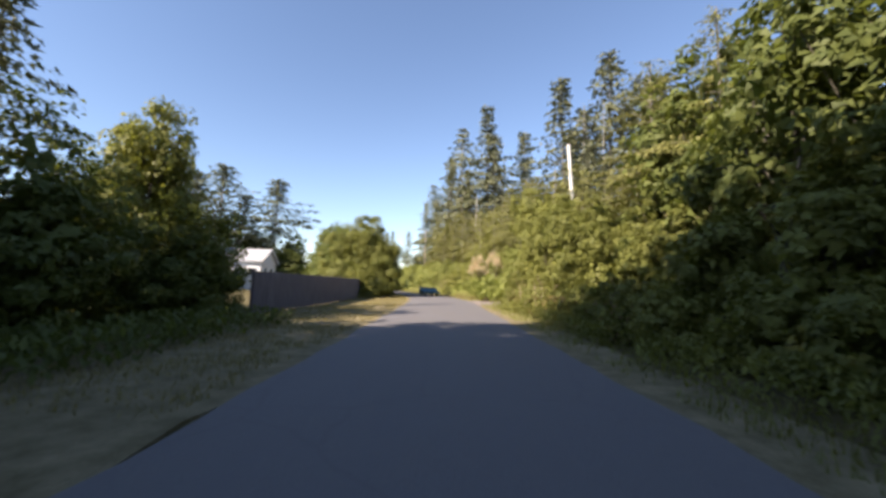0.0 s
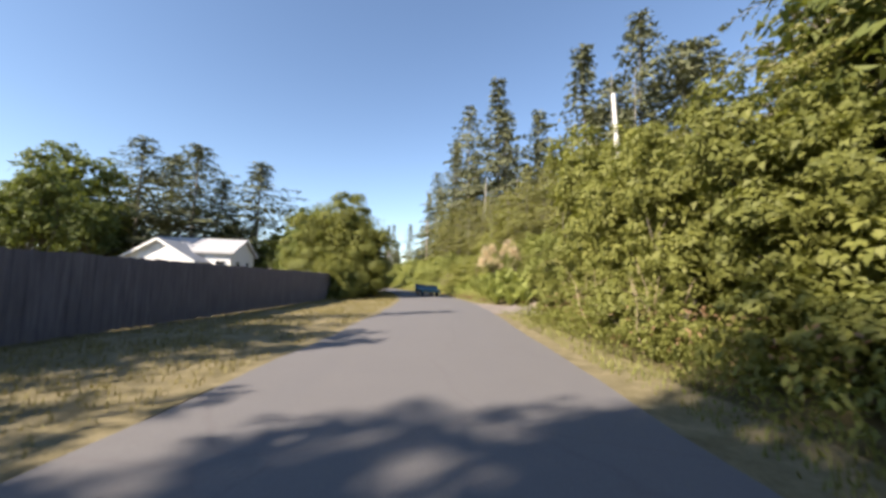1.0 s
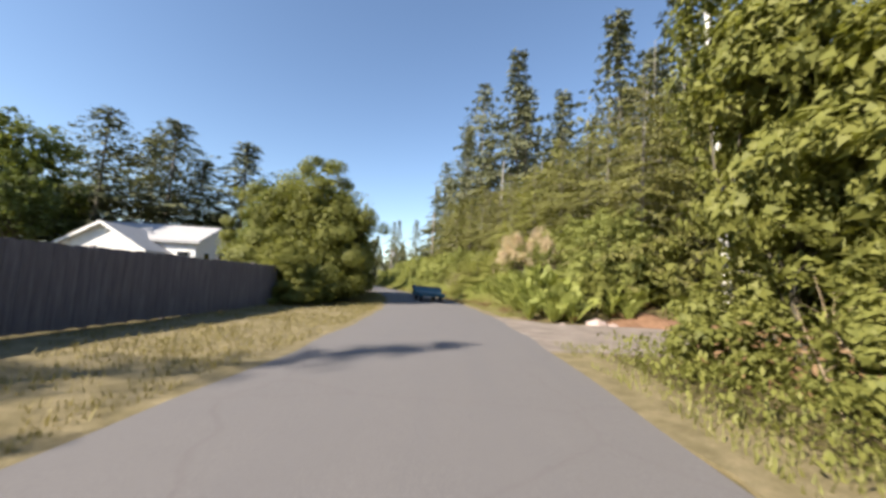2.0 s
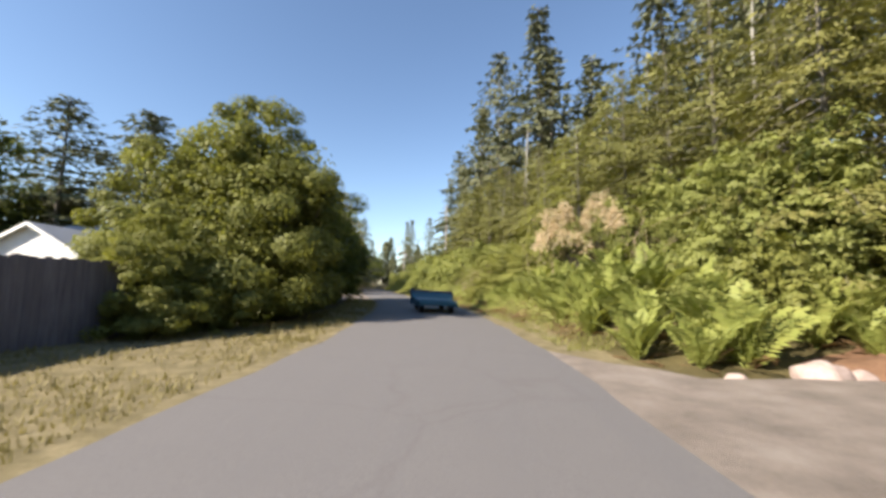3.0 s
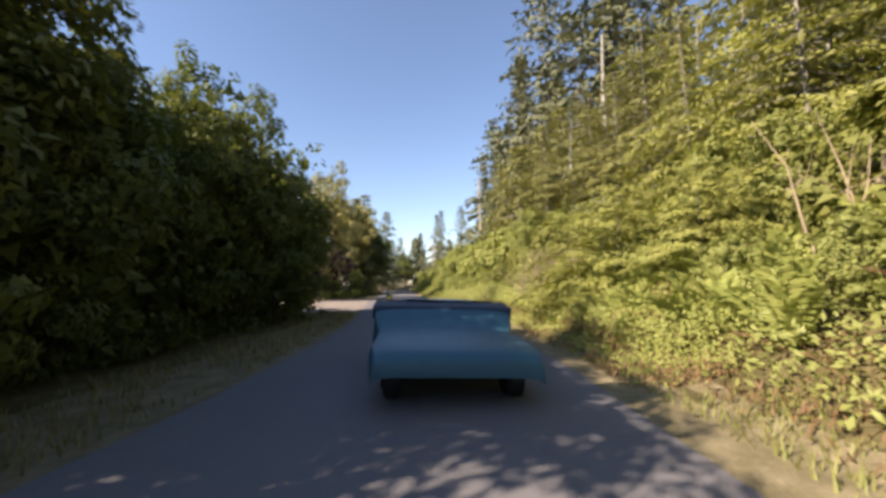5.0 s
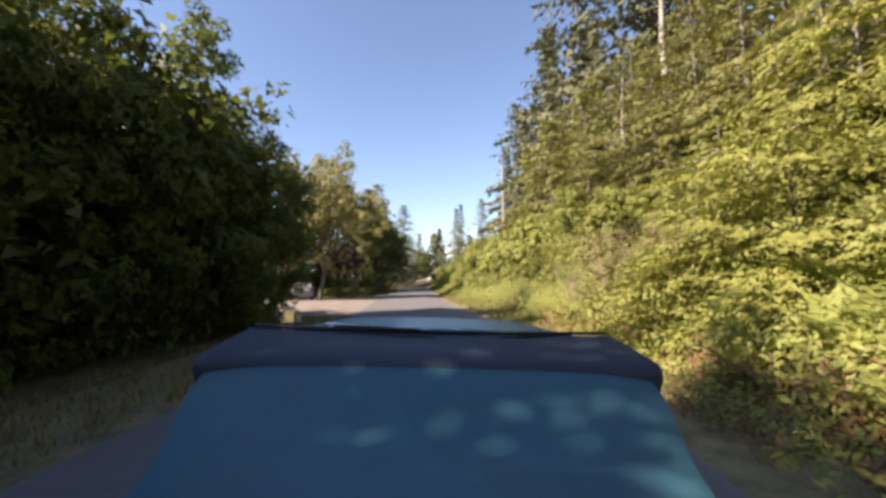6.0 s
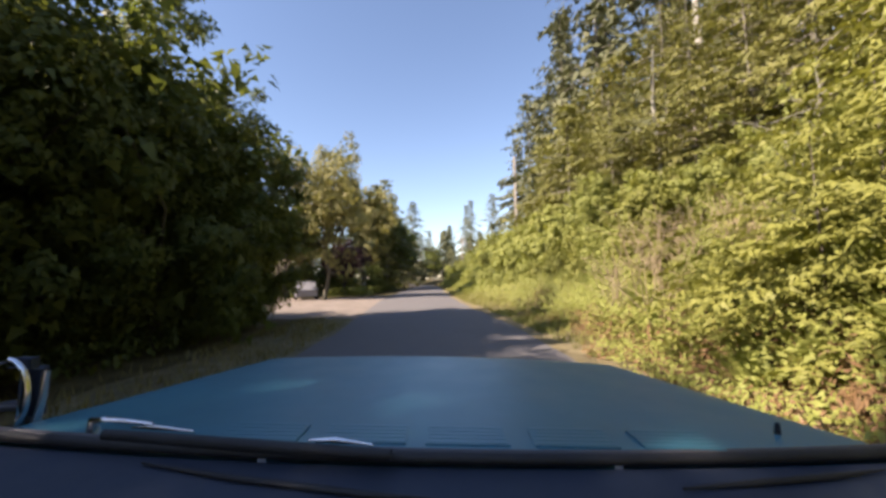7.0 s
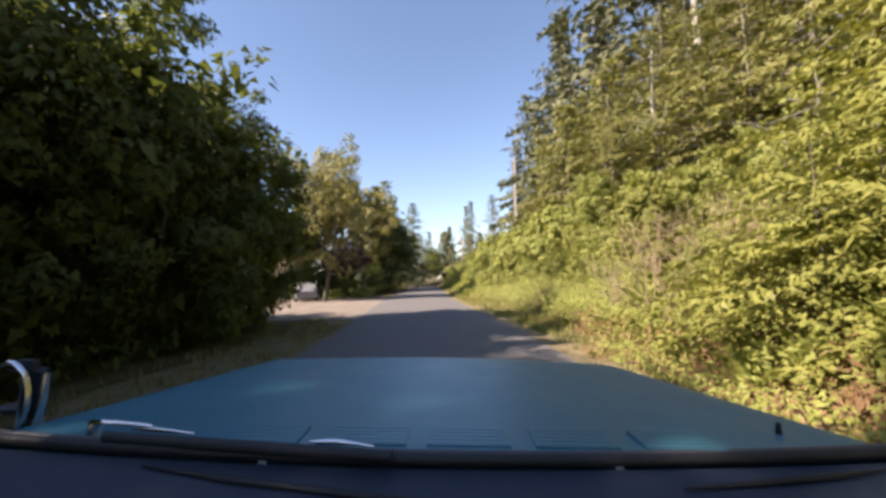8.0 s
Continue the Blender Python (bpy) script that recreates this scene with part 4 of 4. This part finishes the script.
bare_branches(2.5, 57.0, 3.3, 401, 3, 0.25, "thin pale-stemmed sapling with sparse leaves", 0.02, 12, 16)
for i, (x, y) in enumerate(((0.5, 57.7), (1.2, 58.4), (1.7, 57.4), (0.1, 59.0), (1.0, 59.6), (2.2, 58.6))):
    bare_branches(x, y, 2.1, 410 + i, 18, 0.55, "clump of dry pale stalks on the bank", 0.012, 3)
for i, (x, y) in enumerate(((4.9, 20.6), (5.1, 22.4), (4.8, 18.4), (5.3, 24.5))):
    bare_branches(x, y, 2.3, 420 + i, 5, 0.35, "dry tan stalks leaning among the shrubs", 0.022, 2)
for i, (x, y) in enumerate(((5.6, 41.6), (6.4, 42.0), (4.6, 47.6), (3.9, 49.2))):
    bare_branches(x, y, 3.0, 430 + i, 4, 0.4, "thin grey stems under the hemlocks", 0.025, 3)

# ---- gravel drives, rock, earth ----


def slab(name, label, category, material, corners, z, kind="structure", ragged=0.25, seed=0.0):
    """A thin patch of ground with an uneven edge."""
    bm = bmesh.new()
    pts = []
    n = len(corners)
    for i in range(n):
        a, b = Vector(corners[i]), Vector(corners[(i + 1) % n])
        steps = max(int((b - a).length / 0.6), 1)
        for k in range(steps):
            p = a.lerp(b, k / steps)
            pts.append((p.x + ragged * noise.noise(Vector((p.x, p.y, seed))), p.y + ragged * noise.noise(Vector((p.x, p.y, seed + 7.0)))))
    face = bm.faces.new([bm.verts.new((x, y, z)) for x, y in pts])
    low = bmesh.ops.extrude_face_region(bm, geom=[face])
    for v in low["geom"]:
        if isinstance(v, bmesh.types.BMVert):
            v.co.z -= 0.3
    bmesh.ops.recalc_face_normals(bm, faces=bm.faces)
    me = bpy.data.meshes.new(name)
    bm.to_mesh(me)
    bm.free()
    me.materials.append(material)
    return tagged(new(name, me), label, category, kind=kind)


slab("drive_gravel", "pale pinkish gravel drive joining the road", "drive", M["gravel"], ((2.3, 28.5), (4.6, 28.9), (9, 29.8), (30, 31), (30, 36.2), (10, 36.0), (6.5, 35.9), (4.4, 35.7), (3.2, 36.6), (2.2, 37.8)), 0.018)
slab("drive_sand", "pale sandy drive and yard joining the road", "drive", M["gravel"], ((-6.0, 63.0), (-13.5, 62.6), (-22, 66), (-30, 71), (-27, 79), (-18, 80.0), (-12.5, 82), (-9.2, 76)), 0.016, seed=3.0)


def rock(x, y, size, seed, label):
    bm = bmesh.new()
    bmesh.ops.create_icosphere(bm, subdivisions=3, radius=1.0)
    for v in bm.verts:
        k = 1 + 0.28 * noise.noise(v.co * 1.3 + Vector((seed, 0, 0))) + 0.1 * noise.noise(v.co * 3.7 + Vector((0, seed, 0)))
        v.co = Vector((v.co.x * k * 1.25 * size, v.co.y * k * 0.85 * size, max(v.co.z * k * 0.7, -0.35) * size))
    me = bpy.data.meshes.new("rock")
    bm.to_mesh(me)
    bm.free()
    for p in me.polygons:
        p.use_smooth = True
    me.materials.append(M["rock"])
    ob = new("rock", me)
    ob.location = (x, y, height(x, y) + 0.25 * size)
    tagged(ob, label, "rock")


rock(6.45, 36.15, 0.36, 1.0, "pale pinkish boulder at the edge of the gravel drive")
rock(5.0, 36.0, 0.13, 2.0, "small pale stone beside the gravel drive")
rock(7.2, 36.3, 0.19, 3.0, "small pale stone beside the gravel drive")


def earth_heap(x, y, sx, sy, h, turn):
    """A low mound that follows the ground and runs out to nothing."""
    bm = bmesh.new()
    bmesh.ops.create_grid(bm, x_segments=30, y_segments=18, size=1.0)
    place_at = pose(x, y, 0, 0, 0, turn)
    for v in bm.verts:
        r = min(math.hypot(v.co.x, v.co.y), 1.0)
        p = place_at @ Vector((v.co.x * sx, v.co.y * sy, 0))
        lump = 0.75 + 0.6 * noise.noise(Vector((p.x * 1.3, p.y * 1.3, x)))
        v.co = Vector((p.x, p.y, height(p.x, p.y) + (1 - r * r) ** 1.5 * lump * h - 0.08))
    me = bpy.data.meshes.new("earth_mound")
    bm.to_mesh(me)
    bm.free()
    for p in me.polygons:
        p.use_smooth = True
    me.materials.append(M["earth"])
    tagged(new("earth_mound", me), "low heap of bare reddish-brown earth", "earth")


earth_heap(9.4, 36.9, 3.2, 1.1, 0.5, 3)
earth_heap(4.0, 43.2, 0.9, 1.5, 0.4, 10)
earth_heap(2.9, 46.4, 0.7, 1.4, 0.3, 14)

# ---- poles and dead trunks ----


def utility_pole(x, y, h, r, material, label, lean=(0, 0), fittings=True):
    ob = thing("utility_pole", x, y, height(x, y), label, "pole")
    piece("shaft", tubes_mesh("shaft", [([(0, 0, -0.5), (0, 0, 0), (lean[0] / 2, lean[1] / 2, h / 2), (lean[0], lean[1], h)], [r, r, r * 0.88, r * 0.75])], material, 12), ob)
    if fittings:
        part("crossarm", box(bmesh.new(), -0.9, 0.9, -0.06, 0.06, h - 0.75, h - 0.63, 0.01), M["pole"], ob)
        for dx in (-0.8, 0.75):
            part("insulator", box(bmesh.new(), dx - 0.05, dx + 0.05, -0.05, 0.05, h - 0.62, h - 0.42, 0.02), M["insulator"], ob)
    return ob


utility_pole(13.9, 39.1, 15.7, 0.2, M["pole_white"], "tall whitish weathered pole rising out of the thicket", (-0.9, 0.0), False)
utility_pole(-4.15, 92.0, 13.4, 0.16, M["pole"], "slim grey-brown wooden pole above the hedge", (0.05, 0), False)
far_pole = utility_pole(-18.5, 132.0, 9.6, 0.16, M["pole"], "distant wooden utility pole with a pale transformer")
bm = bmesh.new()
bmesh.ops.create_cone(bm, cap_ends=True, segments=14, radius1=0.32, radius2=0.32, depth=1.0, matrix=Matrix.Translation((0.5, 0, 8.0)))
part("transformer", bm, M["insulator"], far_pole, "pale grey transformer can")


def dead_trunk(x, y, h, seed, r=0.13):
    rng = np.random.default_rng(seed)
    ob = thing("dead_tree", x, y, height(x, y), "bare whitish dead trunk among the conifers", "tree")
    tubes = [([(0, 0, -0.4), (0.05, 0, h * 0.4), (-0.1, 0.05, h * 0.75), (0.05, 0, h)], [r, r * 0.8, r * 0.6, r * 0.35])]
    for _ in range(9):
        z = h * rng.uniform(0.45, 0.95)
        d = rng.normal(size=2)
        tubes.append(([(0, 0, z), (d[0] * 0.4, d[1] * 0.4, z + 0.1), (d[0] * 0.8, d[1] * 0.8, z + 0.05)], [0.03, 0.02, 0.008]))
    piece("trunk", tubes_mesh("trunk", tubes, M["bark_pale"], 6), ob)


for i, (x, y, h) in enumerate(((12.0, 54.5, 16.0), (27, 72, 36), (30, 70, 36), (10.5, 66.5, 16), (14.2, 48.0, 15.5), (6.2, 70.0, 17.0), (3.6, 68.3, 10.5))):
    dead_trunk(x, y, h, 500 + i, 0.24 if h == 17.0 else 0.13)

# ---- board fence ----


def board_fence(x, y0, y1, h):
    ob = thing("fence", x, y0, 0, "weathered grey-brown close-boarded wooden fence along the verge", "fence")
    length = y1 - y0
    bm = box(bmesh.new(), -0.01, 0.012, 0.0, 0.154, 0.0, h, 0.004)
    me = bpy.data.meshes.new("plank")
    bm.to_mesh(me)
    bm.free()
    me.materials.append(M["fence"])
    n = int(length / 0.148)
    for i in range(n):
        p = piece("plank", me, ob)
        p.matrix_local = pose((i % 2) * 0.008 + RNG.uniform(-0.002, 0.002), i * 0.148, RNG.uniform(-0.03, 0.015), RNG.uniform(-0.25, 0.25), 0, 0)
    for i in range(int(length / 2.4) + 1):
        part("post", box(bmesh.new(), -0.12, -0.02, min(i * 2.4, length - 0.1), min(i * 2.4, length - 0.1) + 0.1, -0.4, h + 0.03, 0.006), M["fence"], ob)
    for z in (0.3, h / 2, h - 0.25):
        part("rail", box(bmesh.new(), -0.055, -0.012, 0, length, z, z + 0.09, 0.004), M["fence"], ob)


board_fence(-8.0, 16.4, 38.6, 1.85)

# ---- white house behind the fence ----


def gable_block(bm_wall, bm_roof, m, length, depth, wall, ridge, over=0.45, thick=0.16):
    """Walls with gable ends and a pitched roof; the ridge runs along x."""
    l, d = length / 2, depth / 2
    section = [(-d, 0), (d, 0), (d, wall), (0, ridge), (-d, wall)]
    ends = [[bm_wall.verts.new(m @ Vector((x, y, z))) for y, z in section] for x in (-l, l)]
    bm_wall.faces.new(ends[0])
    bm_wall.faces.new(ends[1][::-1])
    for i in range(5):
        k = (i + 1) % 5
        bm_wall.faces.new((ends[0][k], ends[0][i], ends[1][i], ends[1][k]))
    slope = (ridge - wall) / d
    for s in (-1, 1):
        eave = d + over
        low = wall - slope * over
        quad = [(-l - over, 0, ridge + 0.02), (l + over, 0, ridge + 0.02), (l + over, s * eave, low + 0.02), (-l - over, s * eave, low + 0.02)]
        a = [bm_roof.verts.new(m @ Vector((x, y, z))) for x, y, z in quad]
        b = [bm_roof.verts.new(m @ Vector((x, y, z + thick))) for x, y, z in quad]
        bm_roof.faces.new(a)
        bm_roof.faces.new(b[::-1])
        for i in range(4):
            k = (i + 1) % 4
            bm_roof.faces.new((a[i], a[k], b[k], b[i]))


def house():
    ob = thing("house", -36.3, 67.3, 0, "white single-storey house with pale grey gabled roofs", "house")
    main, wing = pose(0, 0, 0, 0, 0, 10), pose(-0.1, -6.0, 0, 0, 0, 100)
    for m, size, label in ((main, (11.4, 10.0, 4.75, 6.85), ""), (wing, (7.6, 8.0, 3.3, 5.8), "white gable wing")):
        walls, roofs = bmesh.new(), bmesh.new()
        gable_block(walls, roofs, m, *size)
        bmesh.ops.recalc_face_normals(walls, faces=walls.faces)
        bmesh.ops.recalc_face_normals(roofs, faces=roofs.faces)
        part("wall", walls, M["wall_white"], ob, label)
        part("roof", roofs, M["roof"], ob)
        # barge boards along the gable slopes and fascias under the eaves
        l, d, wall, ridge = size[0] / 2, size[1] / 2, size[2], size[3]
        slope = math.atan2(ridge - wall, d)
        run = (d + 0.45) / math.cos(slope)
        for end in (-1, 1):
            for s in (-1, 1):
                b = part("barge_board", box(bmesh.new(), -0.025, 0.025, 0, run, -0.12, 0.17, 0.01), M["wall_white"], ob)
                b.matrix_local = m @ Matrix.Translation((end * (l + 0.48), 0, ridge + 0.02)) @ Matrix.Rotation(math.pi if s < 0 else 0, 4, "Z") @ Matrix.Rotation(-slope, 4, "X")
        for s in (-1, 1):
            f = part("fascia", box(bmesh.new(), -l - 0.45, l + 0.45, -0.02, 0.02, -0.1, 0.14, 0.01), M["roof"], ob, "grey eaves fascia")
            f.matrix_local = m @ Matrix.Translation((0, s * (d + 0.475), wall - math.tan(slope) * 0.45))
    for m, x, y, side in ((main, 2.2, -5.0, 0), (main, 4.4, -5.0, 0), (main, 5.7, 1.5, 1), (main, 5.7, -2.4, 1), (wing, -3.8, -1.9, 1), (wing, -3.8, 1.9, 1)):
        w = (0.6, 0.05) if side == 0 else (0.05, 0.6)
        lift = 0.9 if m is main else 0.2
        f = part("window", box(bmesh.new(), x - w[0] - 0.06, x + w[0] + 0.06, y - w[1] - 0.06, y + w[1] + 0.06, 1.4 + lift, 2.7 + lift, 0.02), M["wall_white"], ob, "white framed window")
        f.matrix_local = m
        p = part("pane", box(bmesh.new(), x - w[0], x + w[0], y - w[1], y + w[1], 1.48 + lift, 2.62 + lift), M["window_dark"], f, "dark window pane")
        p.matrix_local = Matrix.Identity(4)
        p.location = ((0, -0.08, 0) if side == 0 else ((0.08 if x > 0 else -0.08), 0, 0))
    vent = part("vent_pipe", box(bmesh.new(), -3.4, -3.2, -0.1, 0.1, 6.6, 7.35, 0.02), M["wall_white"], ob, "short white roof vent")
    vent.matrix_local = main


house()

# ---- parked car in the shaded yard ----


def profile_body(bm, outline, half, m=Matrix.Identity(4), tuck=0.08):
    """A body from a side outline, rounded in towards the sides."""
    rings = []
    for s, k in ((-half, 1 - tuck), (-half * 0.9, 1.0), (half * 0.9, 1.0), (half, 1 - tuck)):
        cz = sum(p[1] for p in outline) / len(outline)
        cy = sum(p[0] for p in outline) / len(outline)
        rings.append([bm.verts.new(m @ Vector((s, cy + (y - cy) * k, cz + (z - cz) * k))) for y, z in outline])
    n = len(outline)
    bm.faces.new(rings[0])
    bm.faces.new(rings[-1][::-1])
    for a, b in zip(rings, rings[1:]):
        for i in range(n):
            k = (i + 1) % n
            bm.faces.new((a[k], a[i], b[i], b[k]))
    bmesh.ops.recalc_face_normals(bm, faces=bm.faces)
    return bm


def wheel(ob, x, y, r=0.32, w=0.2):
    bm = bmesh.new()
    bmesh.ops.create_cone(bm, cap_ends=True, segments=28, radius1=r, radius2=r, depth=w, matrix=pose(x, y, r, 0, 90, 0))
    bmesh.ops.bevel(bm, geom=[e for e in bm.edges if abs((e.verts[0].co - e.verts[1].co).x) < 1e-4], offset=0.03, segments=2, affect="EDGES")
    wh = part("wheel", bm, M["rubber"], ob)
    s = 1 if x > 0 else -1
    bm = bmesh.new()
    bmesh.ops.create_cone(bm, cap_ends=True, segments=24, radius1=r * 0.62, radius2=r * 0.5, depth=0.04, matrix=pose(x + s * (w / 2 + 0.01), y, r, 0, 90, 0))
    part("rim", bm, M["chrome"], wh)


def parked_car(x, y, turn):
    ob = thing("parked_car", x, y, 0.016, "pale grey car parked in the shade by the drive", "car")
    ob.rotation_euler = (0, 0, radians(turn))
    part("body", profile_body(bmesh.new(), [(-2.1, 0.28), (2.1, 0.28), (2.15, 0.6), (2.0, 0.78), (1.0, 0.92), (-1.9, 0.95), (-2.15, 0.8)], 0.84), M["car_grey"], ob)
    part("cabin", profile_body(bmesh.new(), [(-1.8, 0.9), (1.05, 0.9), (0.35, 1.42), (-1.2, 1.45)], 0.74), M["car_grey"], ob)
    for s in (-1, 1):
        part("window", box(bmesh.new(), s * 0.745 - 0.012, s * 0.745 + 0.012, -1.35, 0.42, 1.0, 1.32, 0.01), M["window_dark"], ob, "dark side window")
        for yy in (-1.3, 1.3):
            wheel(ob, s * 0.78, yy)


parked_car(-20.4, 77.6, 35)

# ---- the car that carries the view, at rest on the road ----


def hood_half(f):
    return float(np.interp(f, [0.7, 0.86, 1.054, 1.195, 1.384, 1.56, 1.68], [1.0, 0.975, 0.905, 0.86, 0.80, 0.735, 0.67]))


def cowl(u):
    return 0.735 + 0.062 * u * u


def grid_mesh(name, rows, material, parent, label=""):
    w = len(rows[0])
    verts = [p for r in rows for p in r]
    faces = [(j * w + i, j * w + i + 1, (j + 1) * w + i + 1, (j + 1) * w + i) for j in range(len(rows) - 1) for i in range(w - 1)]
    return piece(name, mesh_from(name, verts, faces4=faces, material=material, smooth=True), parent, label)


def tubes_part(name, tubes, material, parent, label="", sides=8):
    return piece(name, tubes_mesh(name, tubes, material, sides), parent, label)


def own_car():
    ob = thing("car", -1.645, 49.80, 0.0, "old open teal car with a broad flat hood", "car")
    ob.rotation_euler = (0, radians(2.4), radians(14.4))
    us = np.linspace(-1, 1, 41)
    rows = []
    for v in np.linspace(0, 1, 26):
        row = []
        for u in us:
            f0 = cowl(u)
            f = f0 + (1.68 - 0.06 * u * u - f0) * v
            edge = max(abs(u) - 0.86, 0) / 0.14
            z = 1.098 + 0.012 * (1 - u * u) - 0.03 * edge ** 2 - 0.028 * smooth(0.9, 1.0, v) - 0.004 * smooth(0.5, 0.52, abs(u)) * (1 - smooth(0.52, 0.55, abs(u)))
            row.append((u * hood_half(f), f, z))
        rows.append(row)
    lip = []
    for drop, fwd in ((0.05, 0.025), (0.14, 0.05), (0.3, 0.06), (0.55, 0.03)):
        lip.append([(x * (1 + 0.1 * drop), y + fwd, z - drop) for x, y, z in rows[-1]])
    grid_mesh("hood", rows + lip, M["teal"], ob, "glossy teal hood with faded patches")
    for s in (-1, 1):
        side = []
        for drop, wide in ((0.0, 0.0), (0.03, 0.015), (0.12, 0.03), (0.35, 0.04), (0.62, 0.02)):
            col = 40 if s > 0 else 0
            side.append([(r[col][0] + s * wide, r[col][1], r[col][2] - drop) for r in rows])
        if s > 0:
            side = side[::-1]
        grid_mesh("fender", side, M["teal"], ob)
        wheel(ob, s * 0.7, 1.1, 0.31, 0.2)
    # low flat deck behind the screen, made up for the car's unseen rear
    rear = [(0.23, 0.985), (0.12, 0.94), (-0.02, 0.86), (-0.18, 0.78), (-0.4, 0.73), (-0.8, 0.715), (-1.3, 0.71), (-1.8, 0.70), (-2.1, 0.685), (-2.25, 0.65), (-2.3, 0.58), (-2.28, 0.42)]
    deck = [[(u * (1.0 - 0.08 * smooth(-1.6, -2.3, y) + 0.14 * smooth(-0.5, 0.2, y)), y + 0.07 * u * u * smooth(-1.9, -2.3, y), z - 0.015 * u ** 2 - 0.03 * u ** 8) for u in np.linspace(-1, 1, 25)] for y, z in rear]
    grid_mesh("deck", deck, M["deck"], ob, "flat dark teal deck added for the unseen car rear")
    for s in (-1, 1):
        flank = []
        for drop, wide in ((0.0, 0.0), (0.03, 0.02), (0.12, 0.035), (0.3, 0.03)):
            col = 24 if s > 0 else 0
            flank.append([(r[col][0] + s * wide, r[col][1], max(r[col][2] - drop * (1 + 2.2 * smooth(-0.3, 0.2, r[col][1])), 0.34)) for r in deck])
        grid_mesh("side_panel", flank if s > 0 else flank[::-1], M["deck"], ob)
        wheel(ob, s * 0.74, -1.55, 0.31, 0.2)
    # air grilles in the cowl
    for x0, x1 in ((-0.44, -0.27), (-0.24, -0.06), (-0.03, 0.14), (0.18, 0.35), (0.39, 0.55)):
        g = part("grille", box(bmesh.new(), x0, x1, cowl(0.3) + 0.012, cowl(0.3) + 0.105, 1.098, 1.1125, 0.004), M["teal"], ob)
        for k in range(5):
            y = cowl(0.3) + 0.022 + k * 0.018
            part("slat", box(bmesh.new(), x0 + 0.008, x1 - 0.008, y, y + 0.013, 1.111, 1.1132, 0.001), M["slat"], g)
    us = np.linspace(-1.3, 1.3, 40)
    tubes_part("windscreen_seal", [([(u * 0.9, cowl(u) - 0.012, 1.098 + 0.004) for u in us], [0.011] * 40)], M["rubber"], ob, "black rubber windscreen seal")
    tubes_part("trim", [([(u * 0.9, cowl(u) + 0.004, 1.105) for u in us], [0.007] * 40)], M["trim"], ob, "dull grey windscreen trim")
    dash = []
    for v, z in ((0.0, 1.088), (0.06, 1.082), (0.2, 1.072), (0.6, 1.045), (0.92, 1.02), (0.98, 1.0), (1.0, 0.95), (0.9, 0.8)):
        dash.append([(u * 0.92, (cowl(u) - 0.02) * (1 - v) + 0.22 * v, z) for u in us])
    grid_mesh("dashboard", dash[::-1], M["dash"], ob, "dark blue dashboard top")
    for pts in (((-0.53, 0.712), (-0.35, 0.675), (-0.12, 0.642), (0.02, 0.632)), ((0.41, 0.672), (0.55, 0.69), (0.7, 0.712), (0.82, 0.735))):
        tubes_part("dash_slot", [([(x, y, 1.0745 + 0.125 * (y - 0.6)) for x, y in pts], [0.002, 0.006, 0.006, 0.002])], M["rubber"], ob, "thin black defroster slot", 6)
    # wiper
    wiper = tubes_part("wiper", [([(-0.64, 0.757, 1.118), (-0.45, 0.738, 1.116), (-0.25, 0.72, 1.114), (-0.085, 0.708, 1.112)], [0.010, 0.012, 0.012, 0.010])], M["rubber"], ob, "black wiper blade")
    tubes_part("wiper_arm", [([(-0.6, 0.772, 1.126), (-0.55, 0.766, 1.129), (-0.47, 0.758, 1.126)], [0.002, 0.005, 0.002])], M["chrome"], wiper, "worn metal wiper arm")
    tubes_part("wiper_arm", [([(-0.24, 0.735, 1.124), (-0.19, 0.731, 1.127), (-0.12, 0.724, 1.122)], [0.002, 0.005, 0.002])], M["chrome"], wiper)
    tubes_part("washer_jet", [([(-0.70, 0.80, 1.105), (-0.70, 0.80, 1.126), (-0.68, 0.803, 1.13), (-0.58, 0.80, 1.122)], [0.012, 0.011, 0.006, 0.004])], M["chrome"], ob)
    tubes_part("washer_jet", [([(0.735, 0.865, 1.09), (0.735, 0.865, 1.125)], [0.008, 0.005])], M["rubber"], ob)
    # outside mirror
    m = part("side_mirror", box(bmesh.new(), -1.015, -0.925, 0.88, 0.95, 1.07, 1.225, 0.025), M["dash"], ob, "chrome-edged outside mirror")
    tubes_part("mirror_rim", [([(-0.97 + 0.05 * math.sin(t), 0.876, 1.147 + 0.08 * math.cos(t)) for t in np.linspace(0, 2 * math.pi, 25)], [0.006] * 25)], M["chrome"], m)
    tubes_part("mirror_stay", [([(-0.905, 0.90, 1.2), (-0.91, 0.9, 1.14), (-0.925, 0.9, 1.06)], [0.006, 0.008, 0.009])], M["chrome"], m)
    part("mirror_glass", box(bmesh.new(), -1.005, -0.935, 0.872, 0.878, 1.085, 1.21, 0.003), M["mirror"], m)


M["deck"] = paint_material("deck_paint", (0.03, 0.105, 0.145), 0.5, 0.5, 3.0, 0.0, 0.4)
M["slat"] = paint_material("slat_paint", (0.04, 0.162, 0.22), 0.35, 0.2, 4.0)
M["trim"] = paint_material("trim_grey", (0.07, 0.068, 0.075), 0.45, 0.3, 7.0)
own_car()

for ob in PROTOS:
    for o in (*ob.children_recursive, ob):
        bpy.data.objects.remove(o)
